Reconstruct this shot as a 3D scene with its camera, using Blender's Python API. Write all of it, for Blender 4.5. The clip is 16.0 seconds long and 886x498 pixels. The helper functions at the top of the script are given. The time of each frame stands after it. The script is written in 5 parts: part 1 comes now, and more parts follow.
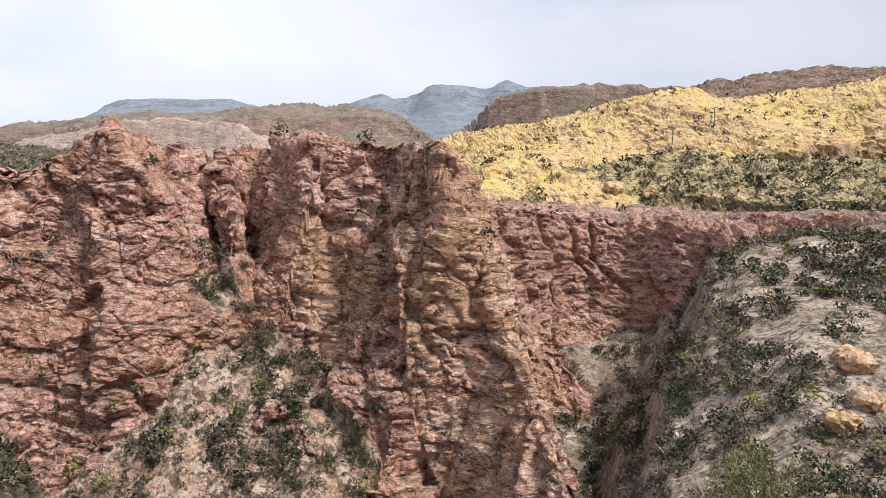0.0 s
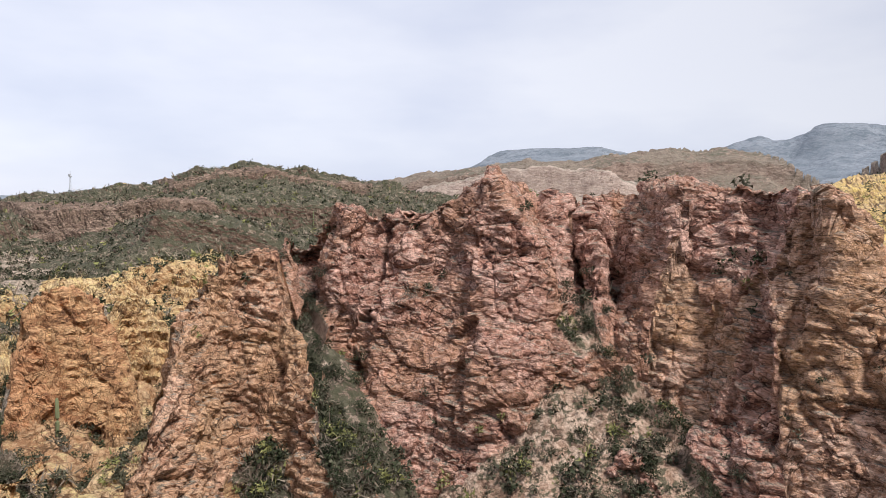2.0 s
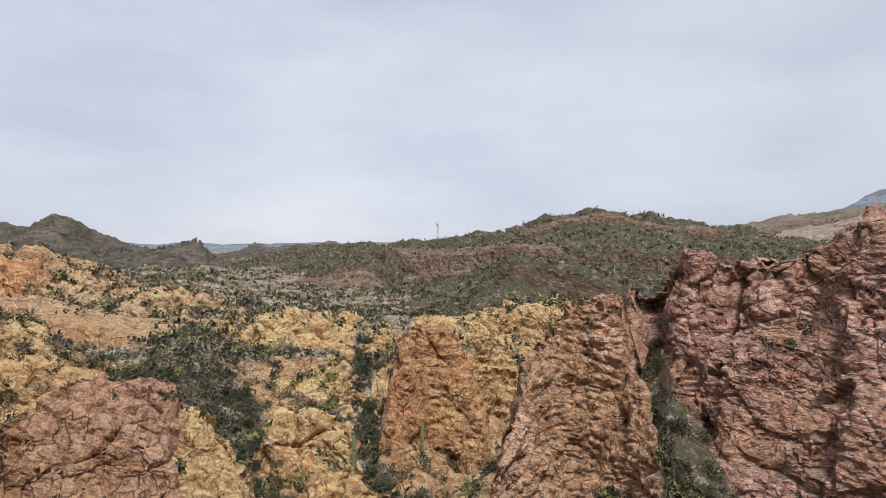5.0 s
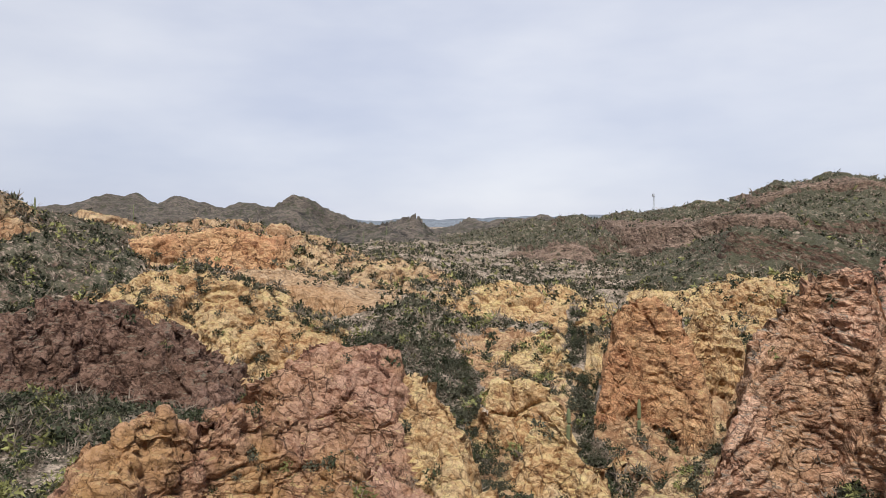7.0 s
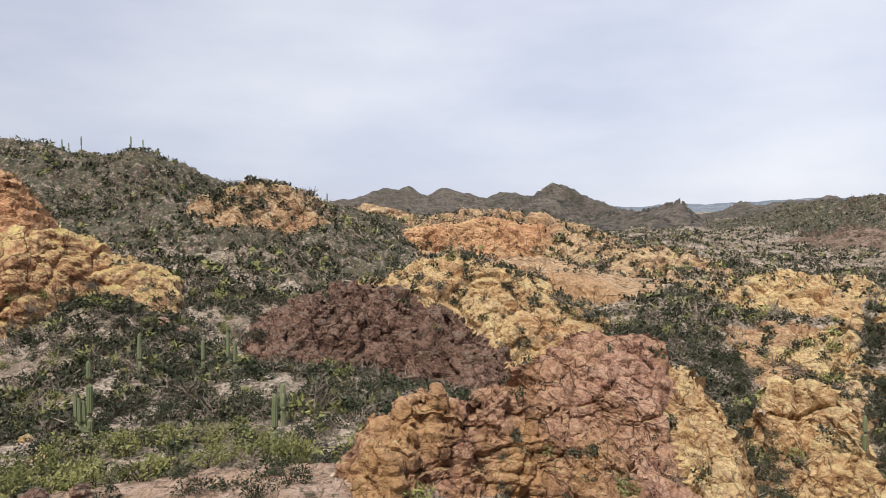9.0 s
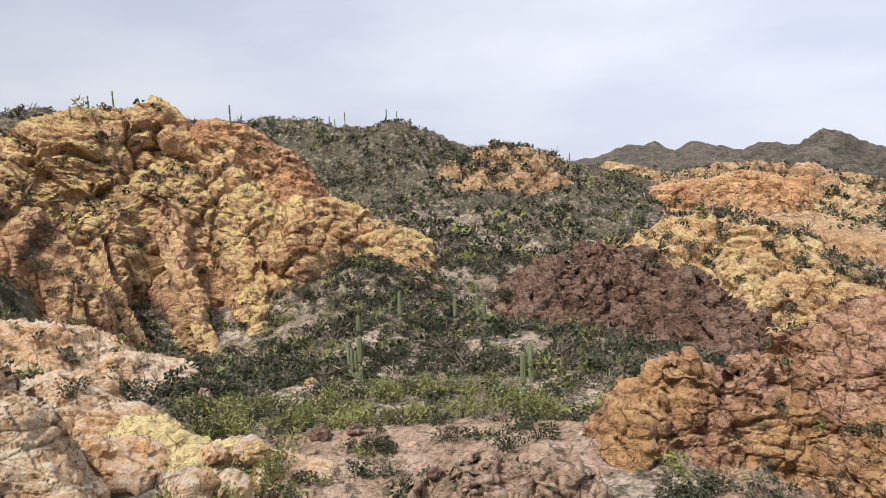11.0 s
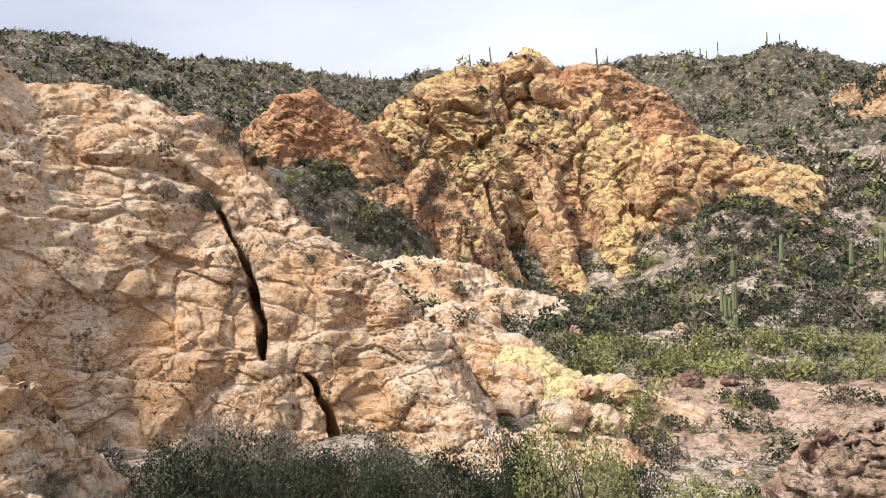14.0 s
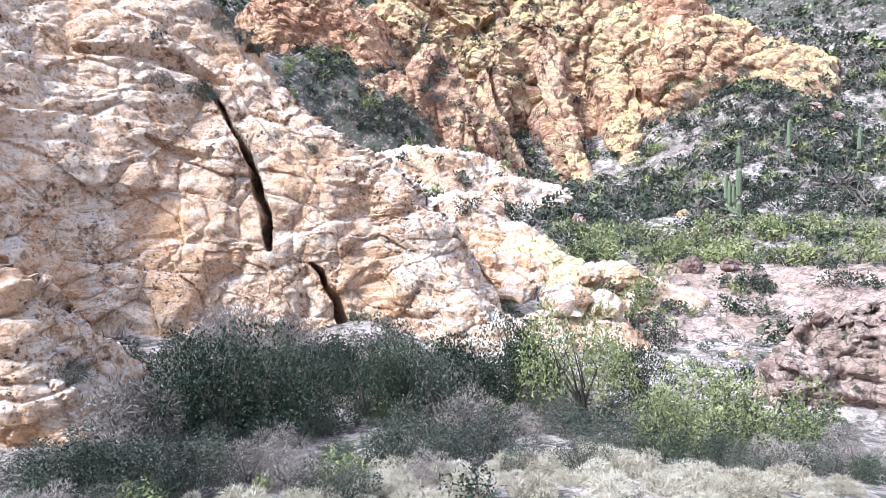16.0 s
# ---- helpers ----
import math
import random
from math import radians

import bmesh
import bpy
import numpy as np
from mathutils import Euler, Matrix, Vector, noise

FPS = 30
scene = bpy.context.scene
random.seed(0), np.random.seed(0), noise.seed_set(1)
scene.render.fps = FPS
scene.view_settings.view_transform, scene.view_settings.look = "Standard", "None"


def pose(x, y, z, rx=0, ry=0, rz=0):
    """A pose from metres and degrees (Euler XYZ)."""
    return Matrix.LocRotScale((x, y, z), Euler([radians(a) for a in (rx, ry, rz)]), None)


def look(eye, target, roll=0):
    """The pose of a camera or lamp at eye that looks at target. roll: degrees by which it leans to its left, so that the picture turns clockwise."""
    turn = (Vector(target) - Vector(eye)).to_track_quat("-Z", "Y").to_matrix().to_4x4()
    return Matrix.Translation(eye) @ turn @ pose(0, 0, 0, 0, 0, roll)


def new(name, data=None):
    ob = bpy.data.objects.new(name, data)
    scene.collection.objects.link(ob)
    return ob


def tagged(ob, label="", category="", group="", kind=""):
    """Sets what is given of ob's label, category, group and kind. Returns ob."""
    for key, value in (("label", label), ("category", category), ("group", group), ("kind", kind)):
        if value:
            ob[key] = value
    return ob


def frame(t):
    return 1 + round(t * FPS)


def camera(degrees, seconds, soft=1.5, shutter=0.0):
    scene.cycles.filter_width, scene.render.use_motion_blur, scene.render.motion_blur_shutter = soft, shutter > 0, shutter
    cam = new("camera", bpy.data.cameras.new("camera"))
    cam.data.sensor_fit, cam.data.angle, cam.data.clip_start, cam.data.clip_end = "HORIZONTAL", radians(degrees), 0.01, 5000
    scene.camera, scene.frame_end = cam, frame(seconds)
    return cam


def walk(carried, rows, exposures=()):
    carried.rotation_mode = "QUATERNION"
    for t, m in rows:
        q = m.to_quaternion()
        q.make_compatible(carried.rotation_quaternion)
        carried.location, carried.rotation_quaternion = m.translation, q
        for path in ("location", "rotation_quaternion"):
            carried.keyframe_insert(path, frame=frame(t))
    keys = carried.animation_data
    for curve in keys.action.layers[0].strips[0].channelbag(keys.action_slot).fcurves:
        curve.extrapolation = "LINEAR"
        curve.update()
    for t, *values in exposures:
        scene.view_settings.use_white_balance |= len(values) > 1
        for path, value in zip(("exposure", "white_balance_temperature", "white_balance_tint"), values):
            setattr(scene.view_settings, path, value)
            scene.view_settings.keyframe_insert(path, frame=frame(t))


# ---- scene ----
cam = camera(63.35, 16.0, soft=0.42)
EYE = 40.0          # height of the eye; the lens is held at arm's length and swung round
ARM = 0.4
ROWS = [            # seconds, heading to the left, pitch, lean to the right, in degrees
    (0, -0.00, -6.20, -0.00),
    (0.5, 8.38, -4.95, -0.17),
    (1, 15.42, -4.40, -0.43),
    (1.5, 22.08, -3.71, -0.63),
    (2, 28.43, -2.78, -0.80),
    (2.5, 34.28, -1.47, -1.04),
    (3, 39.32, -0.16, -1.40),
    (3.5, 43.53, 0.72, -1.49),
    (4, 47.52, 0.98, -1.41),
    (6.5, 67.49, -1.42, -0.58),
    (7, 72.08, -1.92, -0.31),
    (7.5, 77.43, -2.26, 0.11),
    (8, 82.64, -2.41, 0.49),
    (8.5, 87.44, -2.53, 0.77),
    (9, 92.48, -2.80, 0.87),
    (11.5, 116.65, -5.93, 4.34),
    (12, 121.94, -6.45, 5.63),
    (12.5, 126.76, -6.80, 6.53),
    (13, 131.39, -7.03, 6.83),
    (13.5, 135.91, -7.14, 6.67),
    (14, 140.04, -7.40, 6.49),
    (14.5, 143.79, -8.33, 6.61),
    (15, 145.77, -10.37, 7.00),
    (15.5, 144.71, -13.20, 7.19),
    (16, 140.19, -16.19, 7.11),
]


def held(yaw, pitch, lean):
    a = radians(yaw)
    return pose(-ARM * math.sin(a), ARM * math.cos(a), EYE, 90 + pitch, lean, yaw)


walk(cam, [(t, held(yaw, pitch, lean)) for t, yaw, pitch, lean in ROWS],
     exposures=[(0.0, 0.14, 6450, 12), (1.2, 0.04, 6450, 12), (2.4, -0.14, 6450, 11), (3.2, -0.3, 6450, 10), (4.0, -0.38, 6450, 9), (6.5, -0.3, 6450, 10), (8.0, -0.28, 6500, 10), (9.0, -0.2, 6500, 10), (11.5, 0.0, 6600, 10), (12.5, 0.12, 6850, 11), (13.8, 0.38, 6650, 11), (14.6, 0.5, 5650, 11), (15.3, 0.78, 5100, 12), (16.0, 1.06, 4950, 13)])

# ---- sky and light: a bright overcast ----
world = bpy.data.worlds.new("overcast_sky")
scene.world = world
world.use_nodes = True
wn, wl = world.node_tree.nodes, world.node_tree.links
wn.clear()
w_out = wn.new("ShaderNodeOutputWorld")
w_bg = wn.new("ShaderNodeBackground")
w_sky = wn.new("ShaderNodeTexSky")
w_sky.sky_type, w_sky.sun_disc = "NISHITA", False
w_sky.sun_elevation, w_sky.sun_rotation = radians(57), radians(112)
w_tc = wn.new("ShaderNodeTexCoord")
w_map = wn.new("ShaderNodeMapping")
w_map.inputs["Scale"].default_value = (1.0, 1.0, 3.2)
w_n1 = wn.new("ShaderNodeTexNoise")
w_n1.inputs["Scale"].default_value, w_n1.inputs["Detail"].default_value = 1.7, 5.0
w_n1.inputs["Roughness"].default_value = 0.5
w_ramp = wn.new("ShaderNodeValToRGB")
w_ramp.color_ramp.elements[0].position, w_ramp.color_ramp.elements[0].color = 0.34, (0.61, 0.665, 0.835, 1)
w_ramp.color_ramp.elements[1].position, w_ramp.color_ramp.elements[1].color = 0.66, (0.89, 0.915, 1.0, 1)
w_scale = wn.new("ShaderNodeMix")
w_scale.data_type = "RGBA"
w_scale.inputs[0].default_value = 0.9        # cloud cover over the clear sky
w_gain = wn.new("ShaderNodeVectorMath")
w_gain.operation = "SCALE"
w_gain.inputs["Scale"].default_value = 0.12
wl.new(w_tc.outputs["Generated"], w_map.inputs["Vector"])
wl.new(w_map.outputs["Vector"], w_n1.inputs["Vector"])
wl.new(w_n1.outputs["Fac"], w_ramp.inputs["Fac"])
wl.new(w_sky.outputs["Color"], w_gain.inputs[0])
wl.new(w_gain.outputs["Vector"], w_scale.inputs[6])
wl.new(w_ramp.outputs["Color"], w_scale.inputs[7])
wl.new(w_scale.outputs[2], w_bg.inputs["Color"])
w_west = wn.new("ShaderNodeVectorMath")     # sky strength rises towards the north-west, added to offset the exposure changes
w_west.operation = "DOT_PRODUCT"
w_west.inputs[1].default_value = (-math.sin(radians(65)), math.cos(radians(65)), 0.0)
w_lift = wn.new("ShaderNodeMath")
w_lift.operation = "MULTIPLY_ADD"
w_lift.inputs[1].default_value, w_lift.inputs[2].default_value = 0.33, 0.82
wl.new(w_tc.outputs["Generated"], w_west.inputs[0])
wl.new(w_west.outputs["Value"], w_lift.inputs[0])
wl.new(w_lift.outputs[0], w_bg.inputs["Strength"])
wl.new(w_bg.outputs["Background"], w_out.inputs["Surface"])

sun = new("sun", bpy.data.lights.new("sun", "SUN"))
sun.data.energy, sun.data.angle, sun.data.color = 5.0, radians(12), (1.0, 0.95, 0.87)
sun.matrix_world = look((180, -75, 300), (0, 0, 0))

# ---- materials ----
def mat_nodes(name):
    m = bpy.data.materials.new(name)
    m.use_nodes = True
    nt = m.node_tree
    bsdf = nt.nodes["Principled BSDF"]
    bsdf.inputs["Specular IOR Level"].default_value = 0.25
    return m, nt, bsdf


def tex_noise(nt, vec, scale, detail=6.0, rough=0.6, distort=0.0):
    n = nt.nodes.new("ShaderNodeTexNoise")
    n.inputs["Scale"].default_value, n.inputs["Detail"].default_value = scale, detail
    n.inputs["Roughness"].default_value, n.inputs["Distortion"].default_value = rough, distort
    nt.links.new(vec, n.inputs["Vector"])
    return n.outputs["Fac"]


def ramp(nt, fac, *stops):
    r = nt.nodes.new("ShaderNodeValToRGB")
    e = r.color_ramp.elements
    while len(e) < len(stops):
        e.new(0.5)
    for el, (p, c) in zip(e, stops):
        el.position = p
        el.color = (*c, 1) if len(c) == 3 else c
    nt.links.new(fac, r.inputs["Fac"])
    return r.outputs["Color"]


def grey(nt, fac, lo, hi, inv=False):
    a, b = ((1, 1, 1), (0, 0, 0)) if inv else ((0, 0, 0), (1, 1, 1))
    return ramp(nt, fac, (lo, a), (hi, b))


def mix(nt, fac, a, b, mode="MIX"):
    m = nt.nodes.new("ShaderNodeMix")
    m.data_type, m.blend_type = "RGBA", mode
    for sock, v in ((m.inputs[0], fac), (m.inputs[6], a), (m.inputs[7], b)):
        if isinstance(v, (int, float)):
            sock.default_value = v
        elif isinstance(v, tuple):
            sock.default_value = (*v, 1)
        else:
            nt.links.new(v, sock)
    return m.outputs[2]


def math_node(nt, op, a, b=0.0):
    m = nt.nodes.new("ShaderNodeMath")
    m.operation = op
    for sock, v in ((m.inputs[0], a), (m.inputs[1], b)):
        if isinstance(v, (int, float)):
            sock.default_value = v
        else:
            nt.links.new(v, sock)
    return m.outputs[0]


def voronoi(nt, vec, scale, feature):
    n = nt.nodes.new("ShaderNodeTexVoronoi")
    n.feature = feature
    n.inputs["Scale"].default_value = scale
    nt.links.new(vec, n.inputs["Vector"])
    return n.outputs["Distance"] if feature == "DISTANCE_TO_EDGE" else n.outputs["Color"]


def rock(name, tones, size=1.0, lichen=None, lichen_at=(0.45, 0.6), soil=None, soil_at=(0.72, 0.9), crack=0.8, bump=0.75, streak=0.0, strata=3.2, spot=0.0, growth=0.0, cliffs=None, bedding=1.0, patches=0.55):
    """Weathered, fractured tuff: tones is (dark, mid, light, stain); lichen and soil settle on faces that look up."""
    m, nt, bsdf = mat_nodes(name)
    geo = nt.nodes.new("ShaderNodeNewGeometry")
    pos = geo.outputs["Position"]

    def bent(vec, scale, much):
        n = nt.nodes.new("ShaderNodeTexNoise")
        n.inputs["Scale"].default_value, n.inputs["Detail"].default_value = scale, 4.0
        nt.links.new(vec, n.inputs["Vector"])
        v = nt.nodes.new("ShaderNodeVectorMath")
        v.operation = "MULTIPLY_ADD"
        v.inputs[1].default_value = (much, much, much)
        nt.links.new(n.outputs["Color"], v.inputs[0])
        nt.links.new(vec, v.inputs[2])
        return v.outputs[0]

    def scaled(sx, sy, sz, rx=0.0, vec=pos):
        n = nt.nodes.new("ShaderNodeMapping")
        n.inputs["Scale"].default_value = (sx, sy, sz)
        n.inputs["Rotation"].default_value = (rx, rx * 0.7, 0.3)
        nt.links.new(vec, n.inputs["Vector"])
        return n.outputs["Vector"]

    lay = scaled(1, 1, strata, 0.10)
    split = scaled(0.8, 0.8, strata * 0.62, 0.14, bent(pos, 0.55 / size, 1.5 * size))
    big = tex_noise(nt, pos, 0.10 / size, 4, 0.55)
    mid = tex_noise(nt, lay, 0.45 / size, 8, 0.66, 0.8)
    fine = tex_noise(nt, lay, 2.6 / size, 7, 0.74, 0.3)
    where = tex_noise(nt, pos, 0.22 / size, 3)

    def tone(scale):
        s = nt.nodes.new("ShaderNodeSeparateXYZ")
        nt.links.new(voronoi(nt, split, scale, "F1"), s.inputs[0])
        return s.outputs[0]

    slab, chip = tone(0.62 / size), tone(2.3 / size)
    dark, base, light, stain = tones
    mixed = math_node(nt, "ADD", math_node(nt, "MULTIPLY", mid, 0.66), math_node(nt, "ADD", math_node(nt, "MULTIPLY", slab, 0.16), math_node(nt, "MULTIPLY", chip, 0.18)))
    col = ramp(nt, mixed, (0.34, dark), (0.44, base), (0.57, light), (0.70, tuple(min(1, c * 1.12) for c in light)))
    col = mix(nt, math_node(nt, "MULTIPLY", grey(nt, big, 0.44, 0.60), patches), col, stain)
    # Fine speckle: rock grain plus painted-in shade of chinks and lit chips.
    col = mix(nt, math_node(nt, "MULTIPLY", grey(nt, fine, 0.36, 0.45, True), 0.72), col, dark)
    col = mix(nt, math_node(nt, "MULTIPLY", grey(nt, fine, 0.54, 0.64), 0.65), col, tuple(min(0.9, c * 1.18) for c in light))

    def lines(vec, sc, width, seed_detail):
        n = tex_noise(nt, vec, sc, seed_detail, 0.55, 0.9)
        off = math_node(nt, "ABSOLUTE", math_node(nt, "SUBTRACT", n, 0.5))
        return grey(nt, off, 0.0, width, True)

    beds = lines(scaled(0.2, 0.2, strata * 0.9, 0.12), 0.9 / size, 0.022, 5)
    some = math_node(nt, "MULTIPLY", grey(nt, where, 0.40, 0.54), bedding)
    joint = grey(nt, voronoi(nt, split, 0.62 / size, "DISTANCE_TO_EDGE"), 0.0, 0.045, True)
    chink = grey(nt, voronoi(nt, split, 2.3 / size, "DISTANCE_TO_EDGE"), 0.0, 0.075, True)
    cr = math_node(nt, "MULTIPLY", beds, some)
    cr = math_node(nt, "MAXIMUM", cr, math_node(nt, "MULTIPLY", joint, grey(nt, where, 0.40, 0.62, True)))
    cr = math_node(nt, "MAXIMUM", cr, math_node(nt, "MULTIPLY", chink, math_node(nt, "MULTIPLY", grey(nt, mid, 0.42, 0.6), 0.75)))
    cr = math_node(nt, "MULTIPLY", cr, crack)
    if streak:
        run = grey(nt, tex_noise(nt, scaled(1, 1, 0.1), 0.8 / size, 5, 0.6), 0.50, 0.66)
        col = mix(nt, math_node(nt, "MULTIPLY", run, streak), col, dark)
    sep = nt.nodes.new("ShaderNodeSeparateXYZ")
    nt.links.new(geo.outputs["Normal"], sep.inputs[0])
    up = math_node(nt, "ADD", sep.outputs["Z"], math_node(nt, "MULTIPLY", math_node(nt, "SUBTRACT", mid, 0.5), 0.9))
    if lichen:
        spots = tex_noise(nt, pos, 1.4 / size, 6, 0.68)
        lf = math_node(nt, "MULTIPLY", grey(nt, up, *lichen_at), grey(nt, spots, 0.38, 0.56))
        lf = math_node(nt, "MULTIPLY", lf, 0.8)
        col = mix(nt, lf, col, mix(nt, grey(nt, big, 0.4, 0.6), lichen, mix(nt, 0.5, lichen, light)))
    if soil:
        col = mix(nt, grey(nt, up, *soil_at), col, mix(nt, grey(nt, fine, 0.4, 0.6), tuple(c * 0.55 for c in soil), soil))
    if spot:
        blots = grey(nt, tex_noise(nt, pos, 2.1 / size, 5, 0.6), 0.57, 0.63)
        zone = grey(nt, tex_noise(nt, pos, 0.12 / size, 2), 0.48, 0.60)
        col = mix(nt, math_node(nt, "MULTIPLY", math_node(nt, "MULTIPLY", blots, zone), spot), col, (0.05, 0.045, 0.045))
    if growth:
        herb = grey(nt, tex_noise(nt, pos, 0.9 / size, 4, 0.7, 0.5), 0.60 - 0.22 * growth, 0.66 - 0.22 * growth)
        col = mix(nt, math_node(nt, "MULTIPLY", herb, 0.85), col, mix(nt, fine, (0.035, 0.042, 0.025), (0.11, 0.115, 0.07)))
    if cliffs:
        face = grey(nt, math_node(nt, "ADD", sep.outputs["Z"], math_node(nt, "MULTIPLY", math_node(nt, "SUBTRACT", fine, 0.5), 0.3)), 0.34, 0.50, True)
        col = mix(nt, face, col, ramp(nt, mid, (0.34, cliffs[0]), (0.46, cliffs[1]), (0.62, cliffs[2])))
    # Crack lines darkened in the colour, standing in for shade inside the joints.
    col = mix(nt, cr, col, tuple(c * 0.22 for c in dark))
    nt.links.new(col, bsdf.inputs["Base Color"])
    bsdf.inputs["Roughness"].default_value = 0.92
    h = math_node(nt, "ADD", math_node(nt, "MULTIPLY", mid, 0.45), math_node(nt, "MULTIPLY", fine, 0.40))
    h = math_node(nt, "ADD", h, math_node(nt, "ADD", math_node(nt, "MULTIPLY", slab, 0.12), math_node(nt, "MULTIPLY", chip, 0.10)))
    h = math_node(nt, "SUBTRACT", h, math_node(nt, "MULTIPLY", cr, 0.30))
    bn = nt.nodes.new("ShaderNodeBump")
    bn.inputs["Strength"].default_value, bn.inputs["Distance"].default_value = bump * 0.95, 1.4 * size
    nt.links.new(h, bn.inputs["Height"])
    nt.links.new(bn.outputs["Normal"], bsdf.inputs["Normal"])
    return m


RED = ((0.075, 0.034, 0.03), (0.48, 0.24, 0.178), (0.77, 0.50, 0.415), (0.54, 0.30, 0.18))
PINK = ((0.13, 0.06, 0.042), (0.50, 0.27, 0.175), (0.72, 0.47, 0.335), (0.58, 0.37, 0.20))
DARK = ((0.04, 0.022, 0.017), (0.15, 0.083, 0.06), (0.30, 0.19, 0.145), (0.17, 0.10, 0.07))
GOLD = ((0.12, 0.06, 0.03), (0.49, 0.305, 0.145), (0.70, 0.525, 0.315), (0.46, 0.235, 0.11))
PALE = ((0.20, 0.11, 0.06), (0.70, 0.44, 0.25), (0.86, 0.66, 0.465), (0.74, 0.42, 0.20))
LICHEN = (0.70, 0.575, 0.255)
SOIL = (0.26, 0.225, 0.17)
GRIT = (0.34, 0.30, 0.245)
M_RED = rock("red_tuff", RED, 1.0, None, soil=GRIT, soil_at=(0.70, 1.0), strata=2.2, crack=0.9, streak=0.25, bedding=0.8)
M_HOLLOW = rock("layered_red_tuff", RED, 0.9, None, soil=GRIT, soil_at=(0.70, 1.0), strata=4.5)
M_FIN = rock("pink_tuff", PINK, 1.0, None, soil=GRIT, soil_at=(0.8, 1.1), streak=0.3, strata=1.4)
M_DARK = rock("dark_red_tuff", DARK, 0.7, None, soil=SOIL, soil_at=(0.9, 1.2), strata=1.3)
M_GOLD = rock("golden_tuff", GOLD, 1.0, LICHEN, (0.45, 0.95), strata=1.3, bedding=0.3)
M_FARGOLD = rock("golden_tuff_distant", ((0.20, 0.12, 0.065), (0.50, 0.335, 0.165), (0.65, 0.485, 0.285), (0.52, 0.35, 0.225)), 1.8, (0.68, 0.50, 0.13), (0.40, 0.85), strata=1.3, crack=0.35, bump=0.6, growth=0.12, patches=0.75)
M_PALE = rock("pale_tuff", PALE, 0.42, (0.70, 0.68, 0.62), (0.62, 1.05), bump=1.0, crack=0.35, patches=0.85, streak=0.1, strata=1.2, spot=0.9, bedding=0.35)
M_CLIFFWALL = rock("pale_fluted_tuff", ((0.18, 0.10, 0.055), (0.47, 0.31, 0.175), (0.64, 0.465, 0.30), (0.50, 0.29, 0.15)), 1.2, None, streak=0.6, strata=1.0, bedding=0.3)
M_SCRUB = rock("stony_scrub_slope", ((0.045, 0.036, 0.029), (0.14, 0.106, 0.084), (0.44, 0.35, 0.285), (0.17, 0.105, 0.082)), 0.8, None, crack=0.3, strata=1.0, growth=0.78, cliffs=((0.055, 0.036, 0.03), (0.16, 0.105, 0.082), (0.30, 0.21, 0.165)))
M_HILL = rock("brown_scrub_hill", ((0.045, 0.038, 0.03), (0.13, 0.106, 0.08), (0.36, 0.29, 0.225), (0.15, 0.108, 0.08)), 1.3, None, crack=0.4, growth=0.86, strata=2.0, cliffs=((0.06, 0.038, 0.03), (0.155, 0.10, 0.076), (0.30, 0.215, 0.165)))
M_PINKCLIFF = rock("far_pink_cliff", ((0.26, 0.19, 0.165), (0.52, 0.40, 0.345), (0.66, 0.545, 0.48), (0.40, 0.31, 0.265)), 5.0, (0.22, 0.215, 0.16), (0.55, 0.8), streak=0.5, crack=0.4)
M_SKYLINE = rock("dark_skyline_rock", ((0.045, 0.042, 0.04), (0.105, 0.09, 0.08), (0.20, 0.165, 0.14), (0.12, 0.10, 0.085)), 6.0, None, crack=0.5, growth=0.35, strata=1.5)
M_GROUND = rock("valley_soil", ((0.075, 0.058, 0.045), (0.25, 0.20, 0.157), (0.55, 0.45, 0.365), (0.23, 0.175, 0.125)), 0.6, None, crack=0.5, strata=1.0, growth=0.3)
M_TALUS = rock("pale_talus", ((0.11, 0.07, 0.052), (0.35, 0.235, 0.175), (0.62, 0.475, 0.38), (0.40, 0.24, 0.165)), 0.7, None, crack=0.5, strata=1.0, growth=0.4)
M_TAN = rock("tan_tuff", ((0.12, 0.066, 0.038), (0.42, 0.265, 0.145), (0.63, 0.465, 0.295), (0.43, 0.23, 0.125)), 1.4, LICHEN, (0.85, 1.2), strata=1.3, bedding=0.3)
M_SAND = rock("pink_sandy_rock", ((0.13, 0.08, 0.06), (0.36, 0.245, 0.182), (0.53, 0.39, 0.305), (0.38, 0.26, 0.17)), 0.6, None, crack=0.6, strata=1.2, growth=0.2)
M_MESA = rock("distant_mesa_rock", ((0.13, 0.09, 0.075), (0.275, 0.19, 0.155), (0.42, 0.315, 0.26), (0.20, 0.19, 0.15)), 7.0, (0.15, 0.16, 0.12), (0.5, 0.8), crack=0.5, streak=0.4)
# Blue-grey of the air's haze is painted into the far rock colour.
M_BLUE = rock("haze_tinted_far_range", ((0.115, 0.14, 0.17), (0.165, 0.195, 0.235), (0.22, 0.245, 0.285), (0.14, 0.17, 0.205)), 30.0, None, crack=0.2, bump=0.3)
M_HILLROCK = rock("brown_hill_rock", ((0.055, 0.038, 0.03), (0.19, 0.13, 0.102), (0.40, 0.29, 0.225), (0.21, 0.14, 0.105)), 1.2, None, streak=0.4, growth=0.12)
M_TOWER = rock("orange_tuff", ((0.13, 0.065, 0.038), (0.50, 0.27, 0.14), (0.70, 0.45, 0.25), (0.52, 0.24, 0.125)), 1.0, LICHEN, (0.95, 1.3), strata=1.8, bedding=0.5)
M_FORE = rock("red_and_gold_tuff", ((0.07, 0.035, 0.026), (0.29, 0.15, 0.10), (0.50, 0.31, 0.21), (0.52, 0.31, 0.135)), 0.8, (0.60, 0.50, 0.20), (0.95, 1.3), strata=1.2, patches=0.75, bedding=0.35)
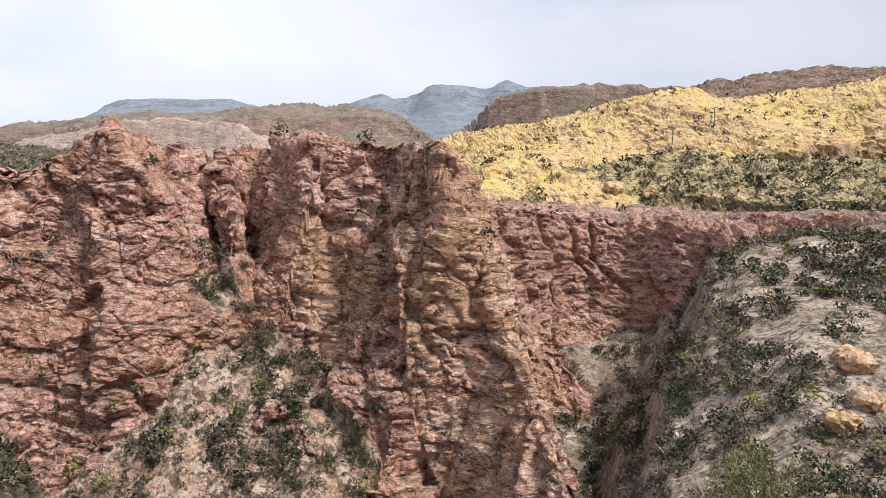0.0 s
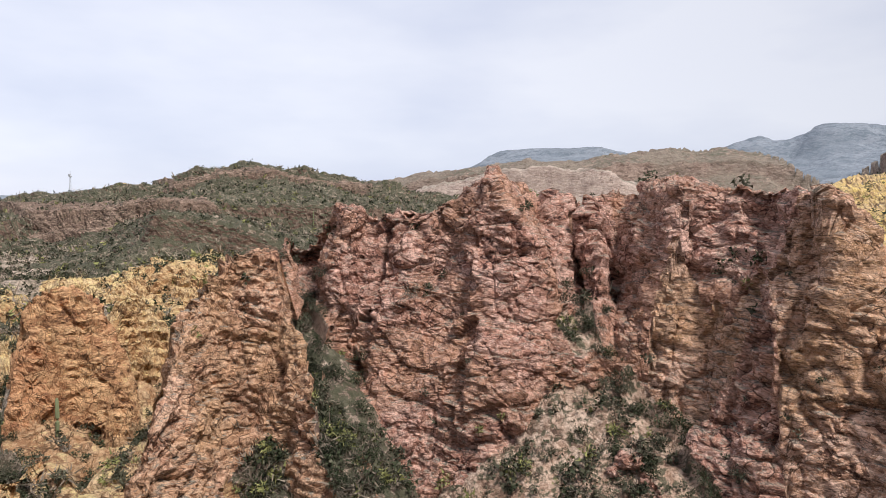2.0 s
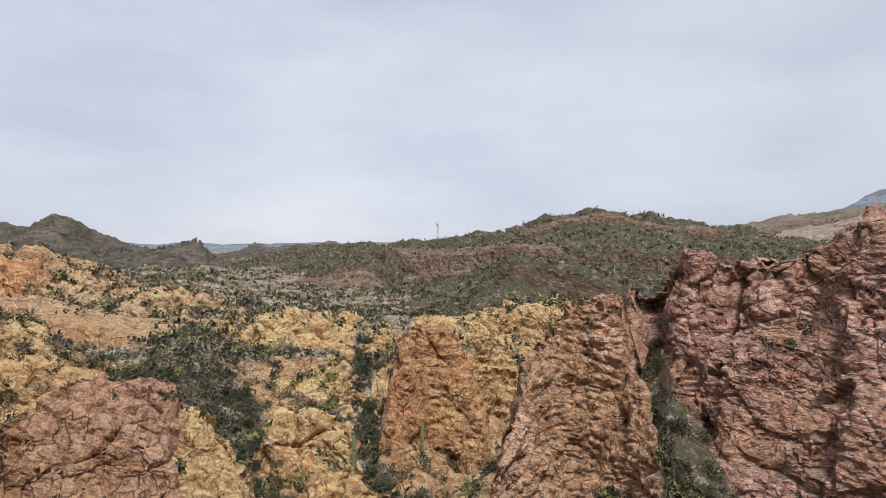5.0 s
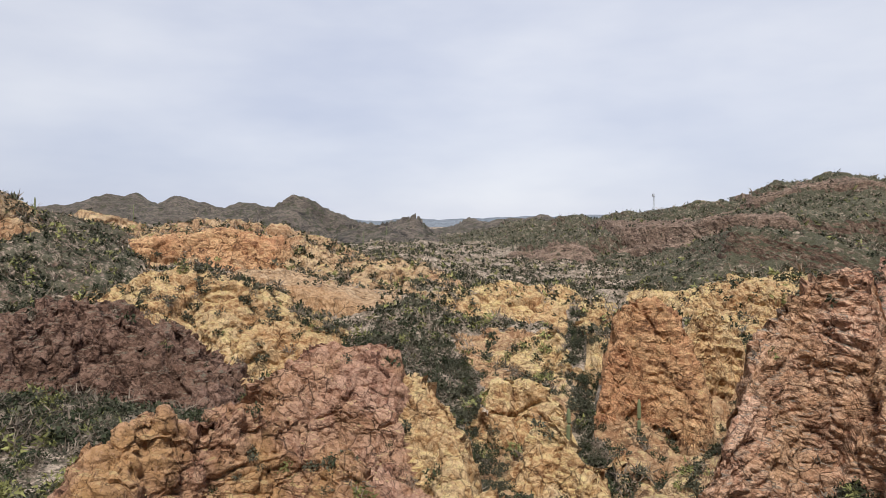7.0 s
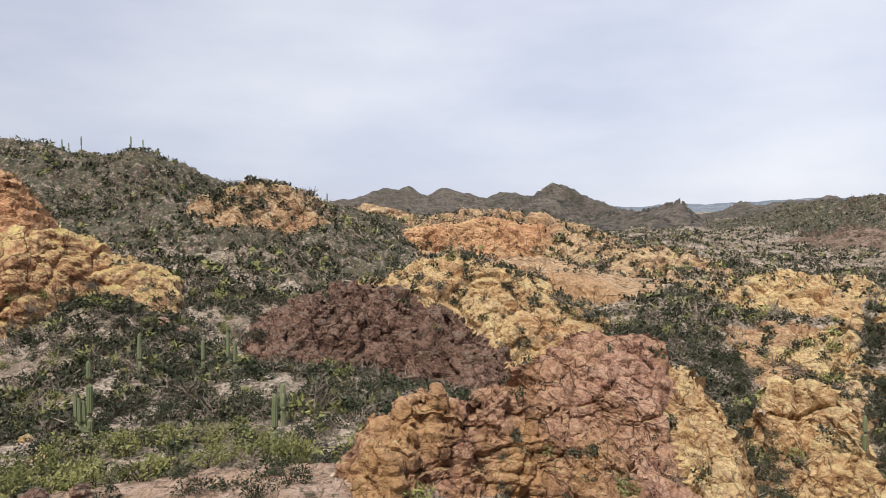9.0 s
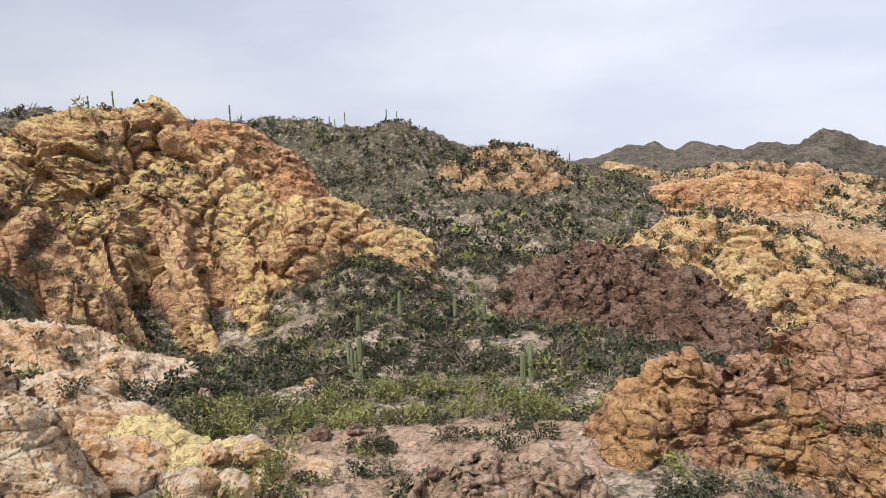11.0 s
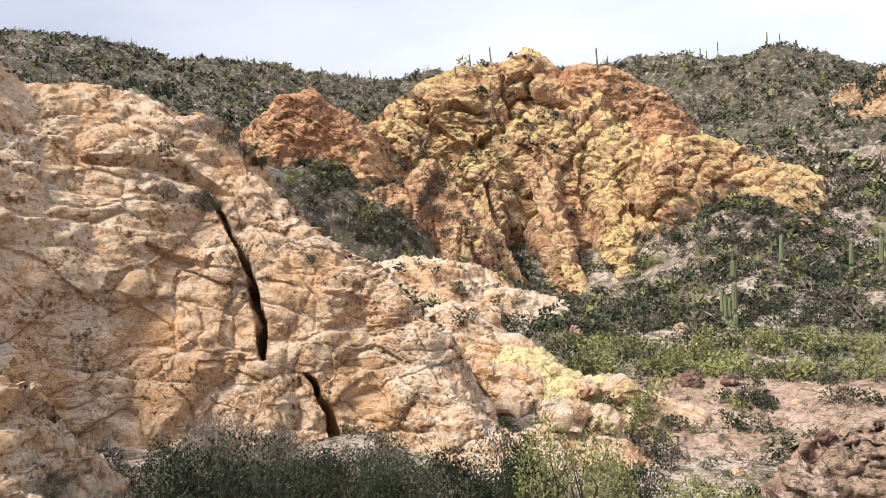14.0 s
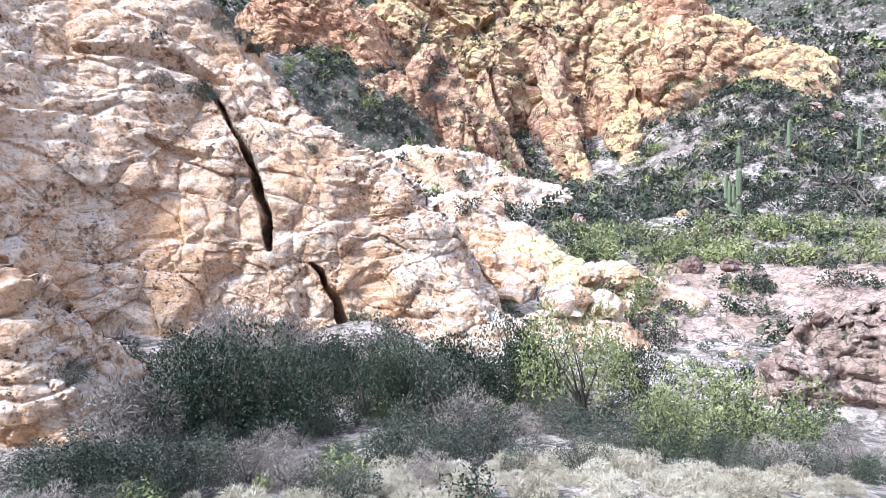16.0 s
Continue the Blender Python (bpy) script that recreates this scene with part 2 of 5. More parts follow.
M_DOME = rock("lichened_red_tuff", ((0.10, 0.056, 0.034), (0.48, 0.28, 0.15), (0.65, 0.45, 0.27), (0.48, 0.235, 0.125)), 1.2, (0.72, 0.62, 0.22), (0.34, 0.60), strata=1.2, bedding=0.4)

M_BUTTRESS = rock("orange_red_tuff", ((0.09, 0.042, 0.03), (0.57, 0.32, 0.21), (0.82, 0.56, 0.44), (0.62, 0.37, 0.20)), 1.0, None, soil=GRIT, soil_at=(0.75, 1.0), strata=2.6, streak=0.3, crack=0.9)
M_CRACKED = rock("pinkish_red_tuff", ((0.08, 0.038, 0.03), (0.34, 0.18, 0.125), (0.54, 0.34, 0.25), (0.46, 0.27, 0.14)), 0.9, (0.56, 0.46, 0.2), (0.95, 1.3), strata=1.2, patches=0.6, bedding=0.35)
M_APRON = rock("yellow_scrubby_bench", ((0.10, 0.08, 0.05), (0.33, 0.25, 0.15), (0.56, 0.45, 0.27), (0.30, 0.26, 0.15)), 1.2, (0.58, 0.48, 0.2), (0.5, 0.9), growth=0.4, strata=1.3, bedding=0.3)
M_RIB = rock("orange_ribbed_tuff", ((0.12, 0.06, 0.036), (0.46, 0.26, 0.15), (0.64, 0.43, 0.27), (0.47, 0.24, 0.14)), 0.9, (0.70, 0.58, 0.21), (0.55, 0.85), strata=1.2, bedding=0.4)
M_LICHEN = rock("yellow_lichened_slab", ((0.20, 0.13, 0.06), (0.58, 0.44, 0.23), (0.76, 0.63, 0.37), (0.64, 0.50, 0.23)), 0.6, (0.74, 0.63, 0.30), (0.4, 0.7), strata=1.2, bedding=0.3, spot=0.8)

# ---- the lie of the land ----
def lattice(ix, iy, iz, seed):
    h = (ix * 374761393 + iy * 668265263 + iz * 2147483647 + seed * 974634777) & 0xFFFFFFFF
    h = ((h ^ (h >> 13)) * 1274126177) & 0xFFFFFFFF
    return ((h ^ (h >> 16)) & 0xFFFF) / 65535.0


def vnoise(x, y, z, seed=0):
    """Smooth value noise, -1 to 1."""
    fx, fy, fz = np.floor(x), np.floor(y), np.floor(z)
    ix, iy, iz = fx.astype(np.int64), fy.astype(np.int64), fz.astype(np.int64)
    u, v, w = x - fx, y - fy, z - fz
    u, v, w = u * u * (3 - 2 * u), v * v * (3 - 2 * v), w * w * (3 - 2 * w)
    out = 0.0
    for dx in (0, 1):
        for dy in (0, 1):
            for dz in (0, 1):
                k = (u if dx else 1 - u) * (v if dy else 1 - v) * (w if dz else 1 - w)
                out = out + k * lattice(ix + dx, iy + dy, iz + dz, seed)
    return out * 2 - 1


def flat_noise(x, y, octaves=4, seed=0, gain=0.5):
    """The same over the plan alone."""
    out, a, f = 0.0, 1.0, 1.0
    for o in range(octaves):
        fx, fy = np.floor(x * f), np.floor(y * f)
        ix, iy = fx.astype(np.int64), fy.astype(np.int64)
        u, v = x * f - fx, y * f - fy
        u, v = u * u * (3 - 2 * u), v * v * (3 - 2 * v)
        h = [[lattice(ix + dx, iy + dy, 0, seed + o) for dy in (0, 1)] for dx in (0, 1)]
        low, high = h[0][0] + (h[1][0] - h[0][0]) * u, h[0][1] + (h[1][1] - h[0][1]) * u
        out = out + a * ((low + (high - low) * v) * 2 - 1)
        a, f = a * gain, f * 2.03
    return out


def fnoise(x, y, z, octaves=4, seed=0, gain=0.5):
    out, a, f = 0.0, 1.0, 1.0
    for o in range(octaves):
        out = out + a * vnoise(x * f, y * f, z * f, seed + o)
        a, f = a * gain, f * 2.03
    return out


def plan(az, d):
    a = radians(az)
    return -d * math.sin(a), d * math.cos(a)


def rise(d, el):
    return d * math.tan(radians(el))


# heights of the open ground below the eye: rows run outward at each heading
DIST = (0, 7, 16, 28, 42, 65, 90, 130, 200, 350, 800, 5000)
GROUND = {
    -50: (-1.7, -4, -9, -14, -17, -15, -10, -8, -4, 4, 20, 30),
    -28: (-1.7, -4, -10, -14.5, -16, -11.5, -7.2, -7, -4, 4, 20, 30),
    -23.5: (-1.7, -4.2, -10.5, -16, -17.5, -13.2, -8.0, -8, -4, 4, 20, 30),
    -21: (-1.7, -4.5, -11, -17, -19, -15.0, -10.2, -9, -4, 4, 20, 30),
    -18.5: (-1.7, -4.8, -12, -18, -20, -17.5, -20, -9, -4, 4, 20, 30),
    -15.5: (-1.7, -5, -13, -20, -23.5, -24.5, -27, -9, -4, 4, 20, 30),
    -12: (-1.7, -5, -13, -22, -28.5, -32.5, -30.5, -9, -4, 4, 20, 30),
    10: (-1.7, -5, -14, -24, -31, -34, -30, -10, -5, 0, 10, 30),
    40: (-1.7, -5, -14, -24, -31, -34, -30, -18, -12, -5, 0, 10),
    62: (-1.7, -5, -13, -22, -28, -30, -28, -17, -14, -10, -10, -20),
    78: (-1.7, -5, -12, -19, -23, -24, -19, -13, -9, -9, -12, -20),
    95: (-1.7, -6, -11, -15, -16, -18.5, -21, -11, -6, -6, -6, -10),
    110: (-1.7, -6.5, -10.6, -15.6, -17, -17.6, -15.5, -6, 2, 8, 20, 30),
    118: (-1.7, -6.5, -10.6, -15.6, -17, -17.4, -13.6, -6, 3, 9, 20, 30),
    123.4: (-1.7, -6.5, -10.6, -15.6, -17, -17.0, -16, -6, 3, 9, 20, 30),
    128: (-1.7, -6.5, -10.6, -15, -16.6, -16.8, -20, -8, 2, 10, 20, 30),
    138: (-1.7, -6.5, -10.4, -14.4, -15.6, -16.6, -20, -7, 3, 12, 20, 30),
    144: (-1.7, -6.5, -10.3, -13.8, -14.4, -13.2, -11, -4, 4, 14, 24, 34),
    150: (-1.7, -6.5, -10.2, -13, -13, -11, -9, -3, 6, 18, 30, 40),
    185: (-1.7, -5.5, -8.2, -9, -8, -2, 4, 10, 18, 30, 40, 50),
    250: (-1.7, -1.9, -2, -1, 2, 6, 10, 14, 20, 30, 40, 50),
    310: (-1.7, -4, -9, -14, -17, -15, -10, 2, 12, 14, 20, 30),
}


def open_ground(az, d):
    keys = sorted(GROUND)
    az = (az + 50) % 360 - 50
    tab = [np.interp(np.log1p(d), np.log1p(DIST), GROUND[k]) for k in keys]
    out = np.zeros_like(d)
    for (k0, a), (k1, b) in zip(zip(keys, tab), zip(keys[1:], tab[1:])):
        s = (az >= k0) & (az <= k1)
        u = np.clip((az - k0) / (k1 - k0), 0, 1)
        u = u * u * (3 - 2 * u)
        out[s] = (a * (1 - u) + b * u)[s]
    return out


LAND = []


def ridge(name, crest, front, back, mat, warp=(0.0, 10.0), rough=(0.5, 4.0), strata=(0.0, 2.0), label="", category="", bushes=0.0, joints=(), blocks=1.0, lump=(0.0, 4.0), tail=1.3):
    """A landform along a crest of (heading, distance, elevation) points, with the drop at growing
    distances from the crest on the side of the eye and on the far side."""
    front = (*front, (front[-1][0] + 40, front[-1][1] + 40 * tail))
    back = (*back, (back[-1][0] + 60, back[-1][1] + 50))
    LAND.append(dict(name=name, polar=sorted((a, d) for a, d, e in crest), crest=[(*plan(a, d), rise(d, e)) for a, d, e in crest], front=front, back=back, mat=mat, warp=warp,
                     rough=rough, strata=strata, label=label, category=category, bushes=bushes, joints=joints, blocks=blocks, lump=lump,
                     facing=sum(a for a, d, e in crest) / len(crest)))


GULLIES = []


def gully(course, left, right, bed=0):
    """A cut along (heading, distance, elevation, floor half width) points, with the slopes of its two banks."""
    GULLIES.append(([(*plan(a, d), rise(d, e), w) for a, d, e, w in course], left, right, bed))


RENTS = []


def rent(land, course, deep):
    """An open crack in a landform, along (heading, elevation, half width) points in degrees."""
    RENTS.append((land, course, deep))


def along(pts, x, y, soften=0.0):
    """Distance to a polyline, its interpolated columns and the side (positive: the eye's)."""
    best, cols = np.full(x.shape, 1e9), None
    vals = [np.zeros_like(x) for _ in pts[0][2:]]
    side = np.zeros_like(x)
    spans = []
    for p, q in zip(pts, pts[1:]):
        ex, ey = q[0] - p[0], q[1] - p[1]
        ll = ex * ex + ey * ey
        u = np.clip(((x - p[0]) * ex + (y - p[1]) * ey) / ll, 0, 1)
        dx, dy = x - (p[0] + u * ex), y - (p[1] + u * ey)
        d = np.hypot(dx, dy)
        s = d < best
        best = np.where(s, d, best)
        for v, a, b in zip(vals, p[2:], q[2:]):
            v[s] = (a + (b - a) * u)[s]
        side[s] = (ey * (x - p[0]) - ex * (y - p[1]))[s]
        if soften:
            spans.append((d, p[2] + (q[2] - p[2]) * u))
    if soften:      # heights of neighbouring spans flow into one another away from the line
        total, weight = 0.0, 0.0
        for d, v in spans:
            w = np.exp(-np.minimum((d - best) / (soften * best + 0.05), 40))
            total, weight = total + w * v, weight + w
        vals = [total / weight]
    return best, vals, side


def height(x, y):
    """Height and landform at plan points, in small batches."""
    n = len(x) // 20000 + 1
    got = [height_of(a, b) for a, b in zip(np.array_split(x, n), np.array_split(y, n))]
    return np.concatenate([g[0] for g in got]), np.concatenate([g[1] for g in got])


def height_of(x, y):
    """Height below or above the eye, and which landform shows, at plan points."""
    d = np.hypot(x, y)
    az = np.degrees(np.arctan2(-x, y))
    z = open_ground(az, d)
    z = z + flat_noise(x / 14, y / 14, 3, 5) * np.clip(d / 60, 0.1, 2.0) * 0.8
    who = np.zeros(x.shape, np.int32)
    for i, L in enumerate(LAND):
        reach = max(L["front"][-1][0], L["back"][-1][0])
        cx, cy = [c[0] for c in L["crest"]], [c[1] for c in L["crest"]]
        m = (x > min(cx) - reach) & (x < max(cx) + reach) & (y > min(cy) - reach) & (y < max(cy) + reach)
        if not m.any():
            continue
        mx, my = x[m], y[m]
        amp, size = 0.5 * L["warp"][0], L["warp"][1]
        wx = mx + amp * flat_noise(mx / size, my / size, 2, 11 + i, 0.4)
        wy = my + amp * flat_noise(mx / size, my / size, 2, 573 + 41 + i, 0.4)
        off = np.interp(az[m], *zip(*L["polar"])) - d[m]
        past = np.maximum(az[m] - L["polar"][-1][0], L["polar"][0][0] - az[m]) * d[m] * 0.0175
        s, (zc,), side = along(L["crest"], wx, wy, 0.16)
        t = np.clip(0.5 + off / (1.1 * s + 0.02) + np.clip(past / (0.5 * s + 0.1), 0, 1) * 0.7, 0, 1)
        h = zc - (np.interp(s, *zip(*L["front"]), right=1e4) * t + np.interp(s, *zip(*L["back"]), right=1e4) * (1 - t))
        h = h + L["rough"][0] * flat_noise(mx / L["rough"][1], my / L["rough"][1], 4, 531 + 71 + i, 0.55)
        zz, ww = z[m], who[m]
        t = h > zz
        zz[t], ww[t] = h[t], i + 1
        z[m], who[m] = zz, ww
    for pts, left, right, bed in GULLIES:
        cx, cy = [c[0] for c in pts], [c[1] for c in pts]
        m = (x > min(cx) - 14) & (x < max(cx) + 14) & (y > min(cy) - 14) & (y < max(cy) + 14)
        mx, my = x[m], y[m]
        s, (zc, w), side = along(pts, mx + 0.8 * flat_noise(mx / 4, my / 4, 2, 91), my + 0.8 * flat_noise(mx / 4, my / 4, 2, 550 + 92))
        floor = zc + np.maximum(s - w, 0) * np.where(side > 0, left, right)
        floor = np.where((s > 13), 1e6, floor)
        zz, ww = z[m], who[m]
        cut = floor < zz
        ww[cut & (s < w + 0.7) & (w > 0.9)] = bed
        who[m] = ww
        z[m] = np.where(cut, np.maximum(floor, -40), zz)
    return z, who



CLIFF = ((0, 0), (1.2, 0.6), (3, 6), (4.6, 13), (7, 18), (9.5, 27), (12, 34), (26, 42))
STEEP = ((0, 0), (0.8, 0.6), (2, 5), (3.5, 12), (6, 20), (9, 27), (14, 34))
BACK = ((0, 0), (6, 1), (16, 5), (30, 14))
LONG = ((0, 0), (40, 4), (120, 22), (200, 40))

# opposite canyon wall
ridge("red_canyon_cliff", ((38.8, 83, -8.9), (38.7, 84, -3.6), (37.4, 86, -0.4), (35.4, 87, 0.1), (33.6, 88, -0.1), (33.1, 92, -1.2), (32.8, 87, 0), (31.1, 84, 0.8), (28, 82, 1.1), (25.4, 81, 2.9), (23.6, 80, 3.1), (19.7, 81, 3), (18.5, 82, 2.5), (18.1, 95, 1), (17.6, 86, 2.1), (15.1, 90, 1.7), (12.7, 88, 1.8), (11.5, 83, 2.5), (7.4, 75, 2.8), (4.2, 72, 2.5), (2.5, 73, 2.3), (0.5, 76, 1.0), (-1, 80, -1)), CLIFF, BACK, M_RED, (1.6, 8), (0.9, 4), (0.42, 1.5),
      "tall red-brown canyon cliff with ledges and cracks", "cliff", 0.03, joints=((8, 5.0, 1.1), (-14, 9.0, 1.2), (-70, 3.0, 0.4)), lump=(1.1, 8.0), blocks=0.6)
ridge("cliff_buttress", ((8.9, 76, 2), (5.3, 72.5, 2.6), (1.7, 71, 2.2), (-0.5, 70, 1.4), (-1.7, 70, 0.4), (-2.3, 69.5, -1.7), (-3.3, 68.5, -4.4), (-4.1, 67.5, -6.6), (-4.9, 66, -9.7), (-6, 64, -12.7), (-7.5, 61, -16.1), (-8.9, 58, -18.9), (-10.3, 55, -21.7), (-11.6, 52, -24.3)), ((0, 0), (1.2, 0.6), (2.8, 6), (4.2, 13), (6, 19), (8, 28), (11, 36)), ((0, 0), (0.8, 0.8), (1.8, 7), (3, 18), (5, 34)), M_BUTTRESS, (0.8, 8), (0.6, 4), (0.4, 1.5),
      "orange-red canyon buttress with flat ledges", "cliff", 0.02, joints=((4, 5.0, 1.0), (-18, 8.0, 0.9)), lump=(0.7, 6.0), blocks=0.6, tail=2.0)
ridge("talus_fan", ((18.0, 84, -7.6), (16.8, 78, -10.2), (14.4, 74, -13.6), (11.6, 70, -17.6), (9.2, 64, -22.6)), ((0, 0), (3, 0.8), (8, 4.5), (20, 16)), ((0, 0), (3, 0.8), (8, 4.5), (20, 16)), M_TALUS, (1.0, 5), (0.6, 3), (0, 1),
      "bushy talus fan of pale stones in a cliff gully", "talus", 1.1, tail=1.0)
ridge("gully_talus", ((37.6, 82, -10), (36.4, 78, -13), (35, 72, -17.6), (34, 65, -24)), ((0, 0), (2, 0.8), (6, 5), (20, 18)), ((0, 0), (2, 0.8), (6, 5), (20, 18)), M_SCRUB, (0.6, 5), (0.5, 3), (0, 1),
      "dark bushy gully floor between cliffs", "talus", 2.6, tail=1.0)
ridge("hollow_cliff", ((-1.5, 98, -1.6), (-6, 104, -2.4), (-9.6, 107, -2.9), (-14.4, 108, -3.3), (-18, 105, -3.5), (-21, 100, -4.2), (-22.6, 95, -5.4)), ((0, 0), (1, 0.6), (2.6, 6), (4.5, 12), (6.5, 17), (9.5, 23), (14, 31)), ((0, 0), (14, 0.3), (30, 6)), M_HOLLOW,
      (2.0, 9), (0.8, 4), (0.45, 1.3), "curved red-brown cliff round a hollow in the canyon", "cliff", 0.02, joints=((-16, 4.0, 1.2), (70, 3.0, 0.3)), lump=(0.5, 6.0), blocks=0.6)
ridge("low_cliff_band", ((-19, 118, -3.4), (-22, 114, -3.2), (-26, 108, -3.0), (-32, 102, -2.8), (-44, 100, -2.4)), ((0, 0), (1, 0.6), (2.6, 4), (5, 6.6), (12, 9)), ((0, 0), (20, 0.5), (40, 6)), M_RED,
      (1.5, 8), (0.5, 3), (0.5, 1.2), "low red rock band above a scrub slope", "cliff", 0.03, tail=2.6)
ridge("yellow_hill", ((-1.4, 150, 0.1), (-4.9, 155, 1.1), (-8.3, 165, 2.3), (-11.2, 185, 4.6), (-13.6, 190, 5.5), (-16.3, 195, 5.8), (-19.3, 200, 6.2), (-20.8, 200, 5.2), (-22.9, 205, 5.1), (-26.1, 210, 5.7), (-30.2, 212, 6.2), (-35.6, 212, 6.7)),
      ((0, 0), (8, 1.0), (20, 4), (34, 9.5), (44, 14), (50, 44)), LONG, M_FARGOLD, (5, 30), (0.9, 9), (0.6, 3), "rounded hill of yellow lichened rock dotted with scrub", "hill", 0.12, lump=(0.7, 6.0), tail=2.6)
ridge("scrub_apron", ((-3.9, 122, -2.5), (-7.1, 134, -1), (-10.9, 144, 0.1), (-15.3, 150, 0.9), (-18.7, 152, 1.3), (-22.4, 152, 0.9), (-26.4, 150, 0.5), (-31.9, 150, 0.8)), ((0, 0), (5, 1.2), (12, 3.6), (20, 6.4)), ((0, 0), (8, 0.2), (20, 1), (50, 12)), M_APRON, (2, 14), (0.9, 5), (0.0, 2), "stony bench of yellow rock dotted with green scrub", "slope", 0.5, lump=(0.6, 3.4), tail=7.0)
ridge("distant_red_ridge", ((-20, 330, 6.1), (-24, 320, 7.0), (-28, 320, 7.2), (-31, 330, 6.4)), ((0, 0), (20, 4), (60, 22), (90, 60)), LONG, M_HILLROCK, (6, 20), (2.5, 12), label="dark red stony ridge beyond the yellow hill", category="ridge")
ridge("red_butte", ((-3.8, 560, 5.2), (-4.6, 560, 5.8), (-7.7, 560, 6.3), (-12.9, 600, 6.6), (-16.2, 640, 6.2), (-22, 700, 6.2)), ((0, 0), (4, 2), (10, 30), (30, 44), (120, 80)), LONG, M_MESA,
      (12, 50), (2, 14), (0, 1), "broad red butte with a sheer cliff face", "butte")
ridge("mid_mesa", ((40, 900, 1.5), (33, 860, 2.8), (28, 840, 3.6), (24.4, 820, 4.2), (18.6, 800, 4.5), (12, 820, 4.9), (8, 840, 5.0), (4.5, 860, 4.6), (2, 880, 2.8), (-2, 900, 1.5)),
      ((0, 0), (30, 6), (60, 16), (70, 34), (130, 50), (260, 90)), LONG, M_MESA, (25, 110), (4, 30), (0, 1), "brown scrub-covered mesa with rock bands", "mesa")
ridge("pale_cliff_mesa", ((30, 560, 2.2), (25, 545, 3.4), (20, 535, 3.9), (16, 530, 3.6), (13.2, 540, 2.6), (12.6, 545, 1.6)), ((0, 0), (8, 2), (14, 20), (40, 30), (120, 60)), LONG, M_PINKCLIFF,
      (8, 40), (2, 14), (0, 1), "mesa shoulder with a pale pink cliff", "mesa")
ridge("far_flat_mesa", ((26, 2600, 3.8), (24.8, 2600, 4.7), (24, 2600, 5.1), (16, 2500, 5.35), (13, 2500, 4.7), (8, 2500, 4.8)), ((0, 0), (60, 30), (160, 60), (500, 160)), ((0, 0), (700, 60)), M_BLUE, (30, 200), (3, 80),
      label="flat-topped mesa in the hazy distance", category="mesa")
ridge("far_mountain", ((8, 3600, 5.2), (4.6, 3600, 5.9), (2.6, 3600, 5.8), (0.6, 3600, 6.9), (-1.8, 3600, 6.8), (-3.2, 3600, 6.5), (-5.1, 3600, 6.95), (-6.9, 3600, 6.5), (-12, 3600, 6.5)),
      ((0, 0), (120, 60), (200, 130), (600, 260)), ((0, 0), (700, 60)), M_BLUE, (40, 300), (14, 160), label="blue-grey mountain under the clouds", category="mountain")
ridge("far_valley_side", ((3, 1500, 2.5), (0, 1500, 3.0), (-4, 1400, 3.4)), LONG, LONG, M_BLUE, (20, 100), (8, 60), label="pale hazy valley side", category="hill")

# scrub hill with rock bands beyond the cliff
ridge("banded_hill", ((66, 380, 0.5), (62, 360, 0.5), (57.5, 330, 1.0), (54, 310, 1.7), (49.4, 300, 2.1), (45.4, 292, 3.4), (43, 290, 3.65), (40, 292, 3.3), (36, 305, 2.8), (32, 320, 2.1), (25, 340, 1.2)),
      ((0, 0), (10, 1), (18, 6.5), (45, 12), (58, 15), (61, 21), (100, 29), (150, 37), (200, 46)), LONG, M_HILL, (6, 40), (1.6, 10), (0, 1), "grey-green scrub hill with brown rock bands", "hill", 0.8, lump=(1.2, 12.0))
ridge("brown_band", ((50, 175, -0.2), (46.9, 172, -0.3), (42, 165, -1.6), (38.5, 160, -3.0), (34, 160, -3.6)), ((0, 0), (2, 1), (4, 6), (9, 9), (40, 20)), ((0, 0), (30, 2), (80, 20)), M_HILL, (3, 16), (0.8, 5), (0.3, 1.4),
      "brown cliff band with pale lower face", "cliff", 0.5, tail=2.6)
ridge("upper_band", ((58, 255, -0.2), (53, 238, 0.35), (49, 232, 0.9), (46, 232, 0.6)), ((0, 0), (1.5, 0.8), (3.5, 6.5), (6, 8)), ((0, 0), (30, -3), (60, 0)), M_HILLROCK, (2, 12), (0.7, 5), (0.4, 1.6), "brown cliff band high on the scrub hill", "cliff", 0.1, joints=((5, 5.0, 0.8),), tail=3.0)
ridge("crest_band", ((48.5, 275, 2.2), (45.5, 272, 3.0), (42, 272, 3.2), (39, 275, 2.6), (35, 285, 2.2)), ((0, 0), (1.5, 0.8), (3.5, 5.5), (6, 7)), ((0, 0), (16, -1.5), (40, 0)), M_HILLROCK, (2, 12), (0.7, 5), (0.4, 1.6), "reddish rock band below the hill crest", "cliff", 0.1, tail=3.0)
ridge("yellow_outcrop", ((52.9, 298, 1.6), (52.2, 297, 1.95), (51.6, 297, 1.9), (50.7, 298, 1.7)), ((0, 0), (2, 0.8), (5, 4), (12, 8)), BACK, M_TAN, (1.5, 6), (0.8, 4), (0.4, 1.6), "small yellow rock knob on the skyline", "rock outcrop", 0.0, tail=2.0)
ridge("rock_shelf", ((56, 150, -5.2), (51, 140, -4.0), (47, 132, -3.6), (43, 128, -4.4)), ((0, 0), (2, 1), (6, 6), (14, 9), (40, 20)), ((0, 0), (20, 0.5), (40, 8)), M_GOLD, (4, 12), (1.3, 5), (0.5, 1.5),
      "pale yellow broken rock shelf", "rock outcrop", 0.4, lump=(1.2, 4.0), tail=2.6)
